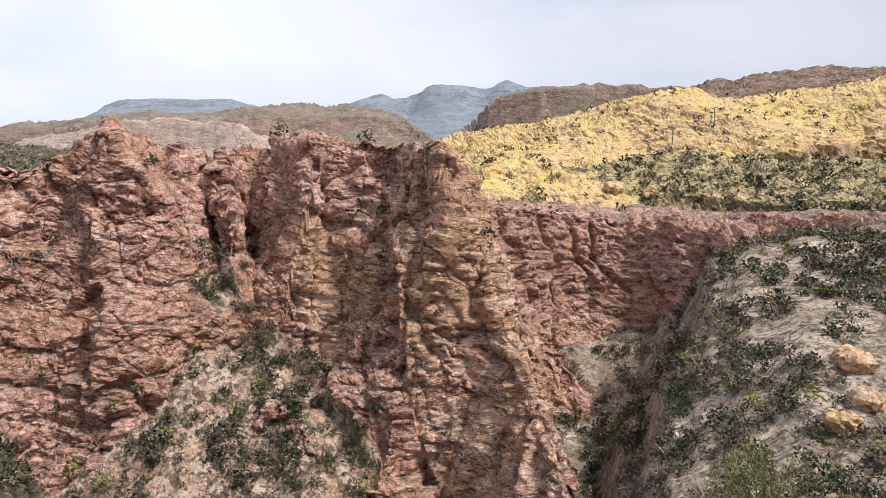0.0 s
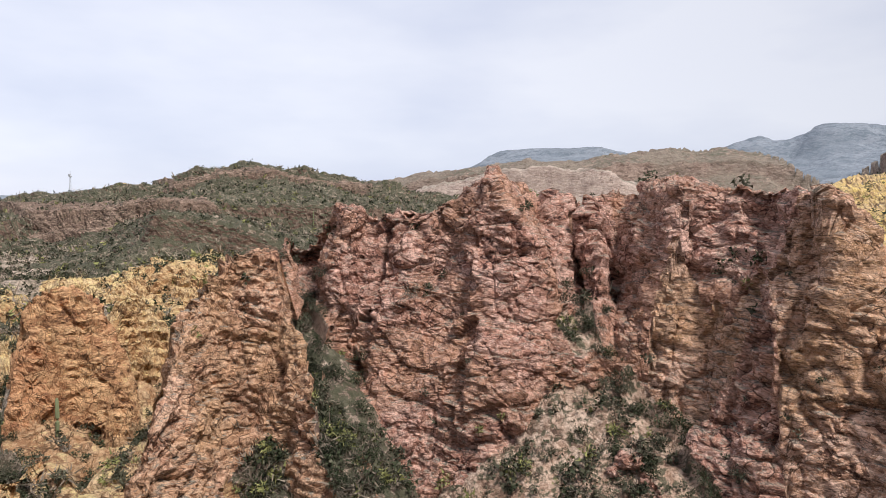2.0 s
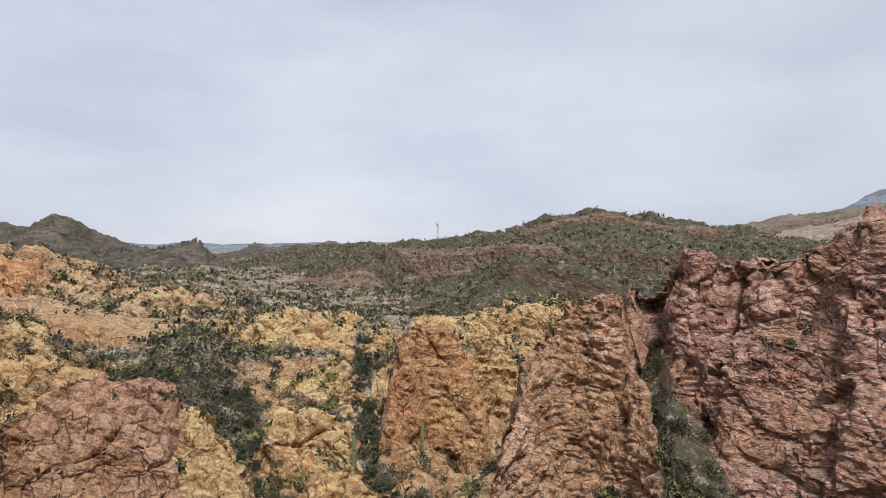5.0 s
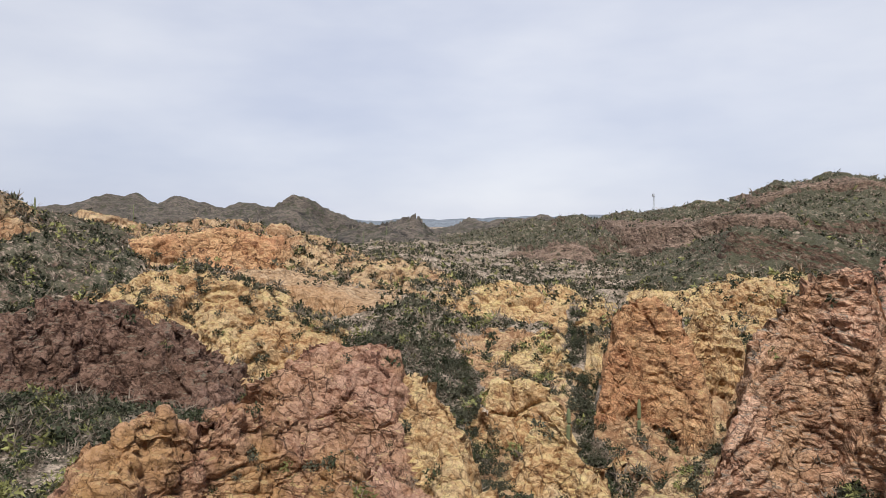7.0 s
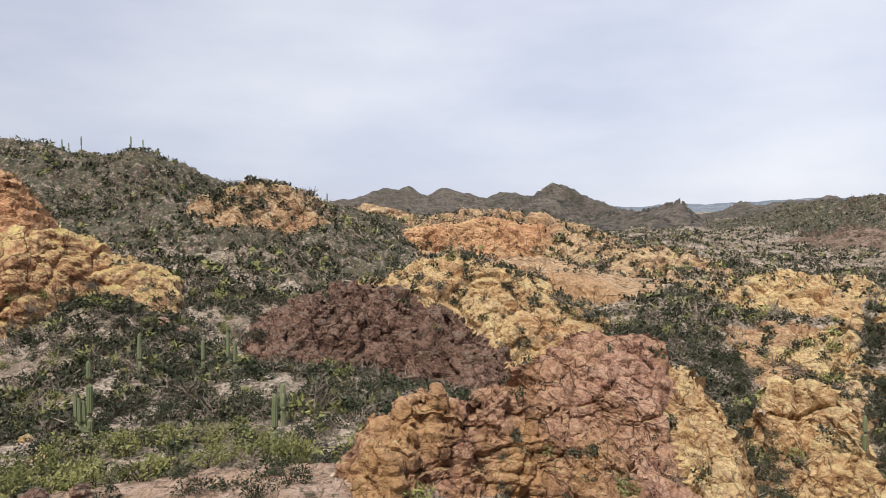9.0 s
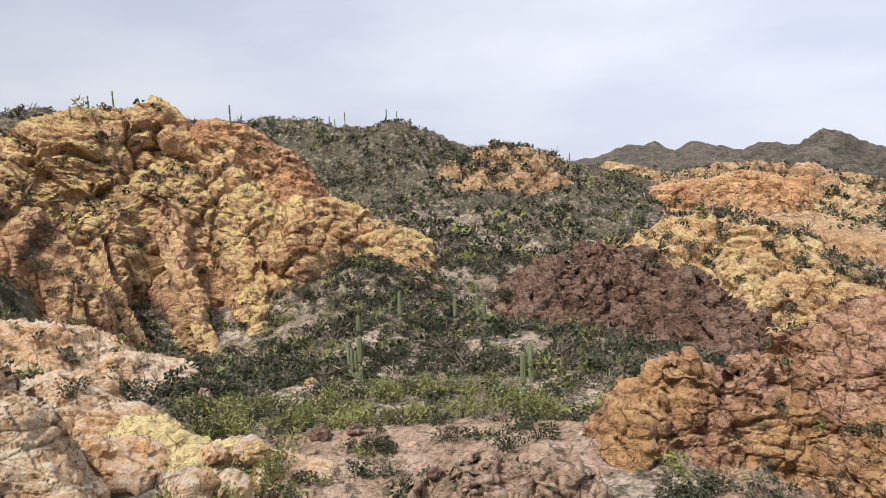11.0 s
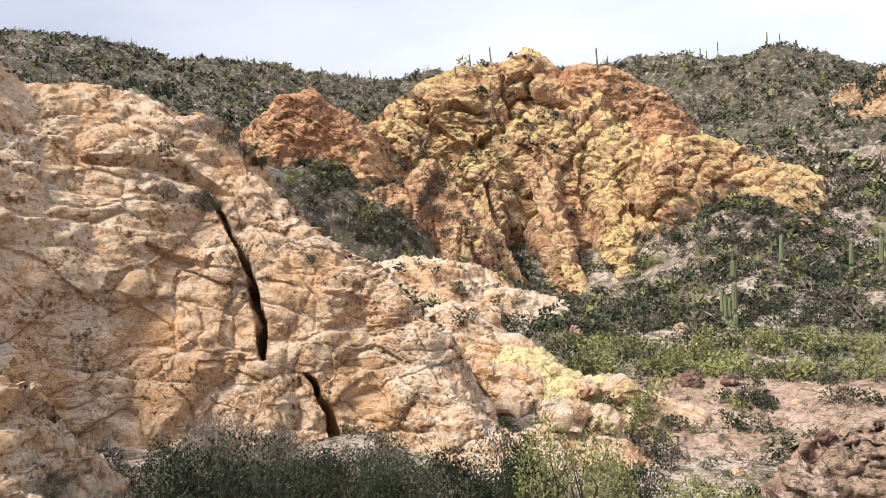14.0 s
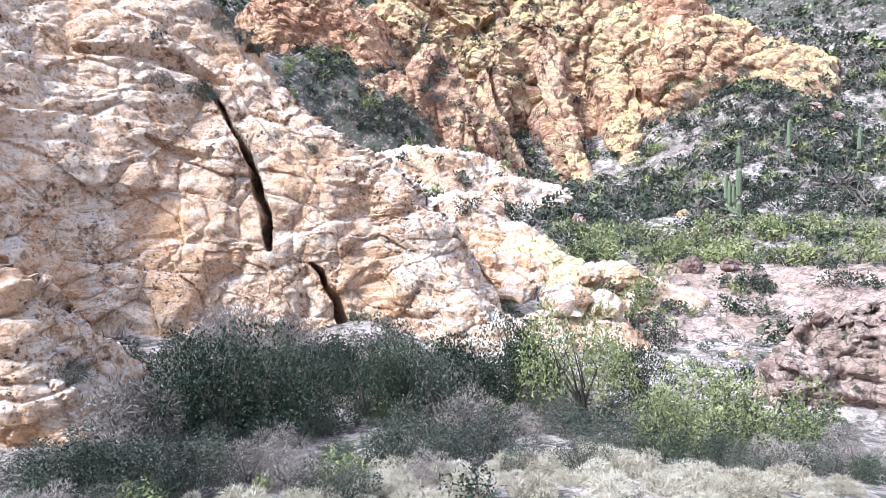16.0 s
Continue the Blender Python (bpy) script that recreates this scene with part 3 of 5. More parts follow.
ridge("pale_ledge", ((66, 260, -1.9), (63, 255, -1.3), (61, 250, -1.9)), ((0, 0), (3, 3), (10, 6), (40, 10)), BACK, M_HILLROCK, (4, 16), (1.2, 6), label="pale rock ledges at the valley head", category="rock outcrop", bushes=0.1, tail=2.6)

# fin, tower and yellow blocks
ridge("red_rock_fin", ((51.3, 66, -19.1), (48.6, 74, -11.8), (48.2, 79, -8.1), (46.9, 81, -5.8), (45.2, 82, -3.8), (42.9, 82, -3), (40.5, 82, -3.2), (39.8, 81, -4.7), (39.3, 79, -6.9), (38.8, 77, -9.4), (37.9, 74, -11.9), (36.6, 71, -14.3), (35, 67, -17.4)), STEEP, STEEP, M_FIN,
      (1.6, 7), (0.8, 3.5), (0.4, 1.3), "pinkish red rock fin with long oblique cracks", "rock fin", 0.03, joints=((22, 4.0, 1.0), (28, 1.7, 0.35)), tail=2.6, lump=(0.7, 4.5))
ridge("rock_tower", ((59.4, 90, -12.4), (59.2, 92, -9.9), (58.2, 93, -8.2), (58.3, 94, -6.4), (57.2, 95, -5.5), (55.5, 95, -5.2), (54.3, 95, -6), (53.5, 94, -7.5), (52.6, 93, -9.9), (52.3, 91, -12.2)), ((0, 0), (0.8, 0.5), (2, 5), (3.6, 14), (5.5, 20), (9, 26)), STEEP, M_TOWER, (0.8, 5), (0.3, 3), (0.3, 1.3),
      "orange-yellow rock tower with horizontal ledges", "rock tower", 0.01, joints=((8, 4.0, 0.5),), tail=2.6, lump=(0.45, 5.0))
ridge("tower_shoulder", ((53.1, 101, -8.2), (52.7, 102, -6.6), (51.6, 103, -6.3), (50.5, 103, -7.3), (50.1, 102, -9.8), (49.7, 100, -12.4)), STEEP, STEEP, M_GOLD, (1.4, 5), (0.8, 3), (0.5, 1.3), "broken yellow rock beside a tower", "rock outcrop", 0.1, lump=(0.7, 4.0), tail=2.6)
ridge("yellow_block_outcrop", ((68.2, 84, -13.6), (67.7, 87, -11.9), (65.9, 88, -11.5), (64.1, 87, -12.4), (62.3, 85, -13.2), (60.7, 82, -14.2), (60.4, 80, -15.6)), ((0, 0), (1.5, 0.8), (3.5, 4), (6, 9), (12, 16)), STEEP, M_GOLD, (2.4, 5), (0.9, 5), (0.22, 1.5),
      "rounded yellow and orange rock blocks", "rock outcrop", 0.03, joints=((10, 3.4, 1.2),), lump=(2.8, 5.0), tail=2.6)
ridge("lower_block_outcrop", ((65.1, 74, -17.5), (64.3, 76, -15.7), (62.3, 76, -15.1), (60.9, 75, -15.8), (60, 73, -17.5), (59.5, 70, -19.7)), ((0, 0), (1.5, 0.8), (3.5, 4), (6, 9), (12, 16)), STEEP, M_GOLD, (0.8, 5), (0.5, 4), (0.22, 1.5),
      "rounded orange rock block above a bushy gully", "rock outcrop", 0.03, joints=((10, 3.4, 0.8),), lump=(1.4, 4.0), tail=2.6)
ridge("yellow_fan", ((72.9, 124, -8.6), (71.9, 128, -6.9), (69.2, 134, -5), (66.6, 138, -4.2), (64.8, 138, -4.6), (61.5, 132, -6)), ((0, 0), (5, 1.2), (12, 4.5), (20, 10), (34, 18)), BACK, M_GOLD, (3, 12), (1.5, 6), (0.25, 1.5),
      "fan-shaped yellow rock slope", "rock outcrop", 0.4, lump=(2.0, 4.5), tail=2.6)
ridge("broken_ledge", ((66, 108, -9.5), (62, 110, -8.4), (58.5, 108, -8.8), (56, 106, -9)), ((0, 0), (3, 1.2), (8, 6), (20, 14)), BACK, M_GOLD, (3, 8), (1.5, 5), label="broken yellow rock ledges with scrub between", category="rock outcrop", bushes=0.5, lump=(2.0, 4.5), tail=2.6)

# yellow slabs and hills to the west
ridge("yellow_slab_hills", ((101.4, 205, -0.9), (99.8, 203, 0.2), (98, 200, 0.8), (96.2, 196, 0.4), (94.5, 192, -0.5), (92.2, 188, 0.4), (90.4, 186, 0.8), (88.2, 184, 0.4), (85.9, 182, -0.3), (83.3, 178, -0.6), (81.1, 174, -1.1), (78.5, 168, -2.2), (76, 162, -2.8), (73.2, 154, -3.9), (70.8, 146, -5), (69.8, 140, -5.6)),
      ((0, 0), (10, 1.6), (24, 5), (36, 7), (55, 11), (80, 17)), BACK, M_TAN, (5, 22), (1.4, 12), (0.5, 3), "jumbled yellow rock slabs on a hillside", "hill", 0.45, lump=(2.0, 6.0), joints=((62, 6.0, 1.6),), tail=3.0)
ridge("yellow_crest", ((110.3, 150, 1.7), (109.2, 150, 2.3), (107.5, 150, 2.6), (105.4, 150, 2.6), (103.7, 150, 1.8), (102.5, 148, 0.3)), ((0, 0), (2, 0.8), (4, 3), (7, 5), (10, 9)), BACK, M_TAN, (1.2, 8), (0.8, 5), (0.25, 1.6), "yellow rock crest standing out of a scrub hillside", "rock outcrop", 0.9, lump=(1.2, 4.5), tail=2.6)
ridge("orange_overhang", ((96.1, 158, -2), (95.2, 158, -1.1), (92.2, 158, -0.9), (90.4, 156, -0.3), (88.6, 156, -0.3), (86.6, 154, -0.8), (85.5, 152, -1.7)), ((0, 0), (1.5, 0.8), (3, 4.5), (5, 6.5), (9, 8)), ((0, 0), (10, 0.5), (30, 8)), M_TOWER, (1.2, 8), (0.5, 4), (0.3, 1.5), "orange rock step with an undercut face", "rock outcrop", 0.1, lump=(1.2, 5.0), tail=1.0)
ridge("pale_wall", ((86.8, 124, -4.0), (82.6, 119, -5.2), (79, 116, -6.3), (76, 114, -7.3)), ((0, 0), (0.8, 0.6), (2.2, 4.6), (6, 6), (20, 10)), ((0, 0), (10, -0.5), (24, 1), (50, 10)), M_CLIFFWALL, (1.2, 7), (0.4, 3), (0.2, 1.5),
      "pale fluted rock wall along a slope", "cliff", 0.05, joints=((6, 2.2, 0.9),), tail=2.6)
ridge("yellow_knoll", ((100.8, 112, -6.2), (98.6, 114, -5.3), (96.4, 112, -5.3), (95, 110, -4.7), (93.6, 109, -4), (91.8, 108, -3.4), (90.2, 107, -4.4), (89.6, 106, -5.9), (89.3, 106, -6.6)), ((0, 0), (3, 1), (7, 4.5), (13, 9), (24, 15)), BACK, M_GOLD, (3.5, 10), (1.8, 5), (0.25, 1.5),
      "yellow lichened rock knolls", "rock outcrop", 0.4, lump=(2.4, 5.0), tail=2.6)
ridge("orange_knoll", ((89.2, 100, -6.8), (88.8, 103, -4.8), (87.8, 104, -4.5), (86.4, 104, -5.1), (85.1, 102, -6.5), (83.3, 100, -7.3), (82.8, 97, -8.8), (82.5, 94, -10.8)), ((0, 0), (2, 0.8), (5, 4.5), (9, 9), (18, 15)), BACK, M_GOLD, (1.0, 7), (0.6, 4), (0.25, 1.5), "yellow and orange rock knoll above a dark mound", "rock outcrop", 0.4, lump=(1.8, 4.0), tail=2.6)
ridge("dark_rock_mound", ((106.7, 86, -12), (105.1, 89, -9.3), (103.5, 92, -7.2), (100.8, 95, -6.1), (99, 96, -5.4), (96.8, 95, -6.2), (94.8, 93, -7.2), (93.2, 90, -9), (91, 87, -10.9), (89.7, 84, -12.8)), ((0, 0), (2, 0.8), (5, 4.5), (9, 9), (14, 14), (20, 18)), BACK, M_DARK, (2.2, 8), (1.2, 4), (0.45, 1.4),
      "dark red-brown rough rock mound", "rock outcrop", 0.02, joints=((-25, 2.6, 0.9), (50, 4.0, 0.6),), lump=(0.7, 3.6))
ridge("cracked_rock", ((88.3, 63, -13.7), (86, 65, -11.7), (83.6, 67, -9.9), (82.5, 68, -9.1), (80.3, 68, -9), (78.6, 67, -9.8), (76.7, 67, -9.9), (75.7, 65, -12.3), (74.9, 62, -15.6), (74.4, 57, -20.3)), ((0, 0), (2, 0.8), (5, 4), (9, 9), (14, 15), (22, 22)), STEEP, M_CRACKED,
      (1.5, 6), (0.9, 3.5), (0.5, 1.5), "red and yellow rock split by slanting cracks", "rock outcrop", 0.02, joints=((-36, 2.4, 0.8), (-32, 6.0, 0.8)), tail=2.6, lump=(0.5, 3.5))
ridge("yellow_rock_flank", ((77.1, 69, -10.3), (75.8, 69, -9.9), (74.6, 68, -11.3), (73.1, 66, -13.4), (71.5, 64, -15.1), (70.3, 62, -16.5), (69.8, 57, -20.2)), ((0, 0), (2, 0.8), (5, 4), (9, 9), (14, 15), (22, 22)), STEEP, M_GOLD, (1.6, 5), (1.2, 4), (0.22, 1.3), "rounded yellow rock flank", "rock outcrop", 0.02, joints=((-25, 3.0, 0.9),), lump=(1.3, 4.5), tail=2.6)
ridge("fore_rock", ((97.6, 40, -18.4), (97.3, 42, -15.3), (96.5, 43, -13.9), (93.3, 44, -13.4), (92.2, 44, -14.3), (89.7, 45, -13.9), (87.2, 46, -14.4), (85.6, 46, -15.5), (83, 46, -15.9), (80.3, 45, -16.7), (79.2, 43, -18.5), (77.7, 40, -21)), ((0, 0), (1.2, 0.6), (3, 4), (6, 8), (12, 14)), ((0, 0), (1.2, 0.8), (2.6, 3.5), (4.5, 9), (8, 18)), M_FORE, (1.3, 5), (0.9, 2.6), (0.4, 1.2),
      "weathered red and yellow rock above a sandy ledge", "rock outcrop", 0.15, joints=((-20, 2.6, 0.6),), lump=(1.0, 3.0), tail=2.6)

# skyline to the west
ridge("skyline_butte", ((87, 760, 0.7), (85.2, 740, 1.5), (83.9, 730, 2.35), (82.7, 730, 2.0), (81.6, 730, 1.6), (81.2, 730, 0.9), (79.5, 720, 0.2), (76, 700, -0.3)), ((0, 0), (8, 5), (14, 12), (60, 24), (160, 40)), LONG, M_SKYLINE, (6, 24), (2, 10), label="dark flat-topped butte on the skyline", category="butte", bushes=0.1)
ridge("skyline_spire", ((78.7, 398, -0.2), (77.3, 398, -0), (76, 396, 0.4), (75, 395, 0.6), (74.2, 395, 1), (73.7, 395, 0.4), (72.8, 396, -0.6), (71.9, 398, -1)), ((0, 0), (3, 1.8), (8, 4), (30, 9), (90, 20)), LONG, M_SKYLINE, (2, 12), (0.9, 6), label="pointed rock spire on the skyline", category="rock spire", bushes=0.1)
ridge("skyline_mountains", ((106, 1300, 0.8), (102, 1300, 1.1), (99.8, 1250, 1.25), (98, 1250, 1.8), (96.7, 1250, 2.2), (95.9, 1250, 2.0), (95.1, 1250, 2.25), (93.6, 1250, 1.5), (92.2, 1250, 2.1), (90.8, 1250, 1.6), (89.5, 1250, 1.2), (87.6, 1250, 1.6), (86, 1200, 0.9)),
      LONG, LONG, M_SKYLINE, (12, 60), (4, 24), label="dark jagged hills on the skyline", category="mountain")
ridge("skyline_peaks", ((72, 1000, -0.2), (71, 1000, 0.0), (69.9, 1000, 0.65), (68.5, 1000, 0.3), (66.3, 1000, 0.7), (65.4, 1000, 0.6), (64.2, 1000, 0.95), (62.6, 1000, 0.5), (58, 1000, 0.4)), LONG, LONG, M_SKYLINE, (8, 40), (2, 20), label="low dark peaks on the skyline", category="mountain", bushes=0.0)
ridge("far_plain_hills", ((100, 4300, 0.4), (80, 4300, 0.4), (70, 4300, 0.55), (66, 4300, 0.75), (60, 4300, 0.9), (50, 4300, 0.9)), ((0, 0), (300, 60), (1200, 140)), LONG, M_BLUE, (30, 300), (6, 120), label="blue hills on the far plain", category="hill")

# scrub ridge, yellow dome and the near wall
ridge("scrub_ridge", ((190, 160, 12), (175, 165, 11.5), (166, 170, 11.0), (159, 175, 9.4), (153.6, 180, 8.2), (145, 186, 6.4), (135, 190, 5.9), (125.8, 188, 5.5), (120, 184, 4.9), (117, 182, 4.6), (115.2, 178, 5.05), (113, 176, 4.0), (110.6, 174, 3.2), (109.8, 172, 2.4), (106.4, 168, 2.6), (104, 170, 1.6), (102, 175, 0.6)),
      ((0, 0), (10, 2.5), (30, 10.5), (60, 24), (80, 34)), LONG, M_SCRUB, (5, 30), (1.5, 9), (0, 1), "stony desert hillside thick with scrub", "hill", 1.05, lump=(0.8, 7.0))
ridge("scrub_bench", ((157.6, 94, 0.3), (153.6, 96, 0.7), (150.5, 98, 0.3), (148.1, 98, 0.1), (147.3, 96, -0.9)), ((0, 0), (4, 1.6), (8, 5), (12, 11), (16, 20)), ((0, 0), (10, -0.5), (30, 4)), M_SCRUB, (1.5, 9), (0.5, 4), (0, 1), "bushy bench below yellow rocks", "slope", 1.7, tail=3.0)
ridge("domed_rock", ((145.6, 110, 1.1), (145.1, 113, 2.6), (144.1, 115, 4.4), (141.6, 118, 5.7), (139.1, 119, 6.3), (137.8, 120, 6.9), (135.6, 121, 7), (134.3, 122, 7.4), (132.4, 122, 7.2), (130.3, 121, 5.8), (129, 119, 4.2)),
      ((0, 0), (2, 0.6), (4.5, 2.6), (6.5, 6), (7.5, 11), (9, 20)), BACK, M_DOME, (0.8, 9), (0.5, 6), (0.3, 2.0), "great yellow lichened rock dome above long ribs", "rock outcrop", 0.06, joints=((-30, 5.0, 2.0), (66, 6.0, 1.4)), lump=(1.3, 5.0), tail=1.0)
ridge("dome_shoulder", ((131.6, 119, 4.7), (129.7, 120, 5.5), (127.1, 121, 5.5), (125.4, 121, 4.7), (124.4, 120, 3.6), (124.1, 118, 1.8)), ((0, 0), (2, 0.9), (5, 6), (8, 11), (14, 22)), BACK, M_TOWER, (0.8, 6), (0.5, 4), (0.4, 1.5), "orange-red rock shoulder beside a lichened dome", "rock outcrop", 0.03, lump=(0.8, 4.5), tail=1.0)
ridge("dome_slab", ((137.8, 108, -0.1), (135.5, 112, 1.6), (131.8, 114, 2.5), (128.3, 114, 2.4), (126.1, 110, -0)), ((0, 0), (1.5, 0.6), (3.5, 3.4), (5, 8), (6.5, 16)), BACK, M_DOME, (0.8, 8), (0.6, 5), (0.3, 2.0), "yellow stepped slab below a rock dome", "rock dome", 0.12, joints=((-30, 4.0, 1.8), (64, 3.0, 1.2)), lump=(1.2, 4.0), tail=1.0)
RIB = ((0, 0), (1.2, 0.4), (2.0, 1.5), (2.7, 4), (3.4, 9), (4.4, 18))
ridge("dome_rib", ((136.3, 109, -0.1), (137.1, 105, -2.4), (136.6, 99, -5.6), (135.6, 94, -8.4), (134.8, 90, -10.9), (134.5, 87, -12.5)), RIB, RIB, M_RIB, (0.5, 6), (0.5, 4), (0.3, 1.8), "orange and yellow rock rib running down from a dome", "rock dome", 0.03, joints=((-24, 3.0, 0.7), (60, 3.4, 0.6)), lump=(0.6, 3.2), tail=2.6)
ridge("split_rib", ((132.5, 110, 0.1), (132.5, 105, -2.9), (131.6, 99, -6.2), (131, 94, -9.4), (130.5, 90, -11.7), (130.5, 87, -13.3)), RIB, RIB, M_RIB, (0.5, 6), (0.5, 4), (0.3, 1.8), "reddish rock rib split by dark clefts", "rock dome", 0.03, joints=((-24, 2.2, 0.9), (60, 3.4, 0.6)), lump=(0.6, 3.2), tail=2.6)
ridge("lichened_rib", ((129, 112, 0.7), (127.8, 107, -2.6), (126.8, 101, -5.8), (126.3, 95, -9.1), (125.9, 90, -11.8), (126, 86, -14.1)), RIB, RIB, M_DOME, (0.5, 6), (0.5, 4), (0.3, 1.8), "yellow lichened rib with short cross cracks", "rock dome", 0.03, joints=((-20, 3.6, 0.8), (70, 2.6, 0.9)), lump=(0.6, 3.0), tail=2.6)
ridge("tan_foot_slab", ((146.5, 72, -7.7), (144.7, 74, -7.5), (141.8, 76, -7.9), (139.4, 77, -8.8), (137.4, 76, -10.6)), ((0, 0), (3, 0.6), (5, 2.6), (8, 4), (14, 8)), ((0, 0), (4, 0.6), (12, 5)), M_PALE, (0.6, 5), (0.4, 3), (0.3, 1.2), "low tan rock slab at the foot of a dome", "rock outcrop", 0.15, lump=(0.4, 3.0), tail=1.0)
ridge("red_cap_rock", ((153.4, 98, 1.4), (152.4, 100, 4.4), (151.6, 101, 5.7), (149.7, 101, 5.8), (148.3, 101, 4.9), (147.6, 100, 3.6), (146.9, 99, 2.1), (146.6, 97, 0.6)), ((0, 0), (1, 0.6), (2.4, 4), (3.4, 9), (5, 16)), BACK, M_TOWER, (1.5, 6), (0.8, 4), (0.4, 1.5), "orange-red cap rock with a hollow face", "rock outcrop", 0.02, tail=2.6, lump=(0.6, 4.0))
ridge("dome_foot_rib", ((147.4, 91, -3), (146.8, 92, -2), (145.4, 93, -1.6), (143.8, 94, -0.8), (141.5, 95, -0.6), (140.2, 95, -0.8), (139.9, 93, -2.3), (139.7, 91, -4.3)), ((0, 0), (1.5, 0.8), (3, 3), (4.4, 8), (6.5, 16)), ((0, 0), (1.2, 0.8), (2.6, 3.5), (4.5, 9), (8, 18)), M_RIB, (1.5, 5), (1.2, 4), (0.25, 1.5), "yellow rock rib at the foot of a dome", "rock outcrop", 0.04, joints=((12, 3.5, 1.0),), lump=(1.0, 4.0), tail=2.6)
ridge("lichen_outcrop", ((123.4, 103, -2.4), (123, 105, -0.5), (121, 106, -0.3), (118.8, 105, -1.2), (116.7, 104, -2.6), (114.6, 102, -4.1), (114.2, 100, -5.1)), ((0, 0), (1.5, 0.6), (3, 3), (4.2, 7.0), (6, 13)), BACK, M_DOME, (1.4, 6), (0.9, 4), (0.25, 1.6), "yellow lichened outcrop on the slope", "rock outcrop", 0.04, lump=(1.5, 4.0), tail=2.6)
ridge("near_rock_wall", ((183.1, 42, 13.2), (177.5, 44, 12.4), (174, 45, 11.8), (171.7, 45, 10.7), (169, 45, 8.5), (167.3, 45, 8.5), (165.5, 45, 8.1), (163.3, 44.5, 7.7), (160.4, 44, 6.5), (157.7, 43.5, 5.6), (155.9, 42.5, 3.4), (155, 41.5, 1.1), (153.5, 41, -0.8), (151.7, 40, -3.2), (148.9, 39, -5.8), (146.4, 38.5, -7.8), (144.7, 37.5, -9.6), (143.1, 36.5, -11.7), (142.9, 35.5, -14.8), (140.8, 33.5, -19), (139.1, 32.5, -20.9), (137.9, 31.5, -23.5), (137.8, 30, -26.8)),
      ((0, 0), (1.5, 0.8), (4, 4.5), (7, 9), (10, 13.5), (13, 19), (17, 24)), ((0, 0), (1.2, 0.8), (2.6, 3.5), (4.5, 9), (8, 18)), M_PALE, (0.9, 6), (0.4, 3.2), (0.2, 1.3), "pale orange rock wall with grey lichen and a dark crack", "rock wall", 0.01, joints=((-38, 4.5, 0.3), (62, 3.6, 0.3)), blocks=1.1, lump=(0.6, 3.0))
ridge("near_rock_toe", ((183.8, 27, -1.2), (179.8, 26.5, -3.8), (177.1, 26, -6.3), (175.9, 25.5, -7.5), (174.8, 25, -10.1), (174.5, 24.5, -11.9), (174.3, 24, -14.4), (173.8, 23.5, -17.1), (172.8, 23, -19.8), (171.8, 22.5, -22.5)), ((0, 0), (1, 0.6), (2.5, 4), (5, 8)), ((0, 0), (2, 1.5), (5, 7)), M_PALE, (0.6, 4), (0.4, 2), (0.3, 1.0), "pale orange rock toe beside bushes", "rock outcrop", 0.0, lump=(0.4, 2.2))
SLAB = ((0, 0), (1.0, 0.25), (2.0, 1.2), (2.8, 2.8), (6, 6))
ridge("pale_slab", ((142.8, 52, -12.9), (141.2, 53, -12.4), (139.1, 53, -12.7), (136.6, 52, -14.2)), SLAB, SLAB, M_PALE, (0.25, 4), (0.22, 2.4), (0.2, 1.0), "pale grey-lichened rock slab among bushes", "rock outcrop", 0.0, lump=(0.45, 2.0), tail=1.0)
ridge("yellow_slab", ((137.4, 48, -16.5), (136.1, 49, -15.6), (134.6, 49, -15.7), (133, 48, -17.1)), SLAB, SLAB, M_LICHEN, (0.25, 4), (0.22, 2.4), (0.2, 1.0), "rounded slab crusted with yellow lichen", "rock outcrop", 0.0, lump=(0.45, 2.0), tail=1.0)
ridge("pale_slab", ((141.4, 43, -16.7), (139.6, 44, -16.3), (136.8, 44, -16.8), (133.8, 43, -18.8)), SLAB, SLAB, M_PALE, (0.25, 4), (0.22, 2.4), (0.2, 1.0), "pale grey-lichened rock slab among bushes", "rock outcrop", 0.0, lump=(0.45, 2.0), tail=1.0)
ridge("yellow_slab", ((132.9, 43, -18.7), (131.4, 44, -18.1), (129.4, 44, -18.1), (126.6, 43, -19.7)), SLAB, SLAB, M_LICHEN, (0.25, 4), (0.22, 2.4), (0.2, 1.0), "rounded slab crusted with yellow lichen", "rock outcrop", 0.0, lump=(0.45, 2.0), tail=1.0)
ridge("pale_slab", ((135, 35, -21.6), (133.4, 36, -21), (130.7, 36, -21.3), (129.3, 35, -22.4)), SLAB, SLAB, M_PALE, (0.25, 4), (0.22, 2.4), (0.2, 1.0), "pale grey-lichened rock slab among bushes", "rock outcrop", 0.0, lump=(0.45, 2.0), tail=1.0)
ridge("tan_slab", ((138.6, 33, -22.1), (137.4, 34, -21.5), (135.4, 34, -21.9), (134.5, 33, -23.3)), SLAB, SLAB, M_PALE, (0.25, 4), (0.22, 2.4), (0.2, 1.0), "tan weathered rock slab on a slope", "rock outcrop", 0.0, lump=(0.45, 2.0), tail=1.0)
ridge("tan_slab", ((143, 57, -11.7), (141.5, 58, -11.4), (139.4, 58, -11.7)), SLAB, SLAB, M_PALE, (0.25, 4), (0.22, 2.4), (0.2, 1.0), "tan weathered rock slab on a slope", "rock outcrop", 0.0, lump=(0.45, 2.0), tail=1.0)
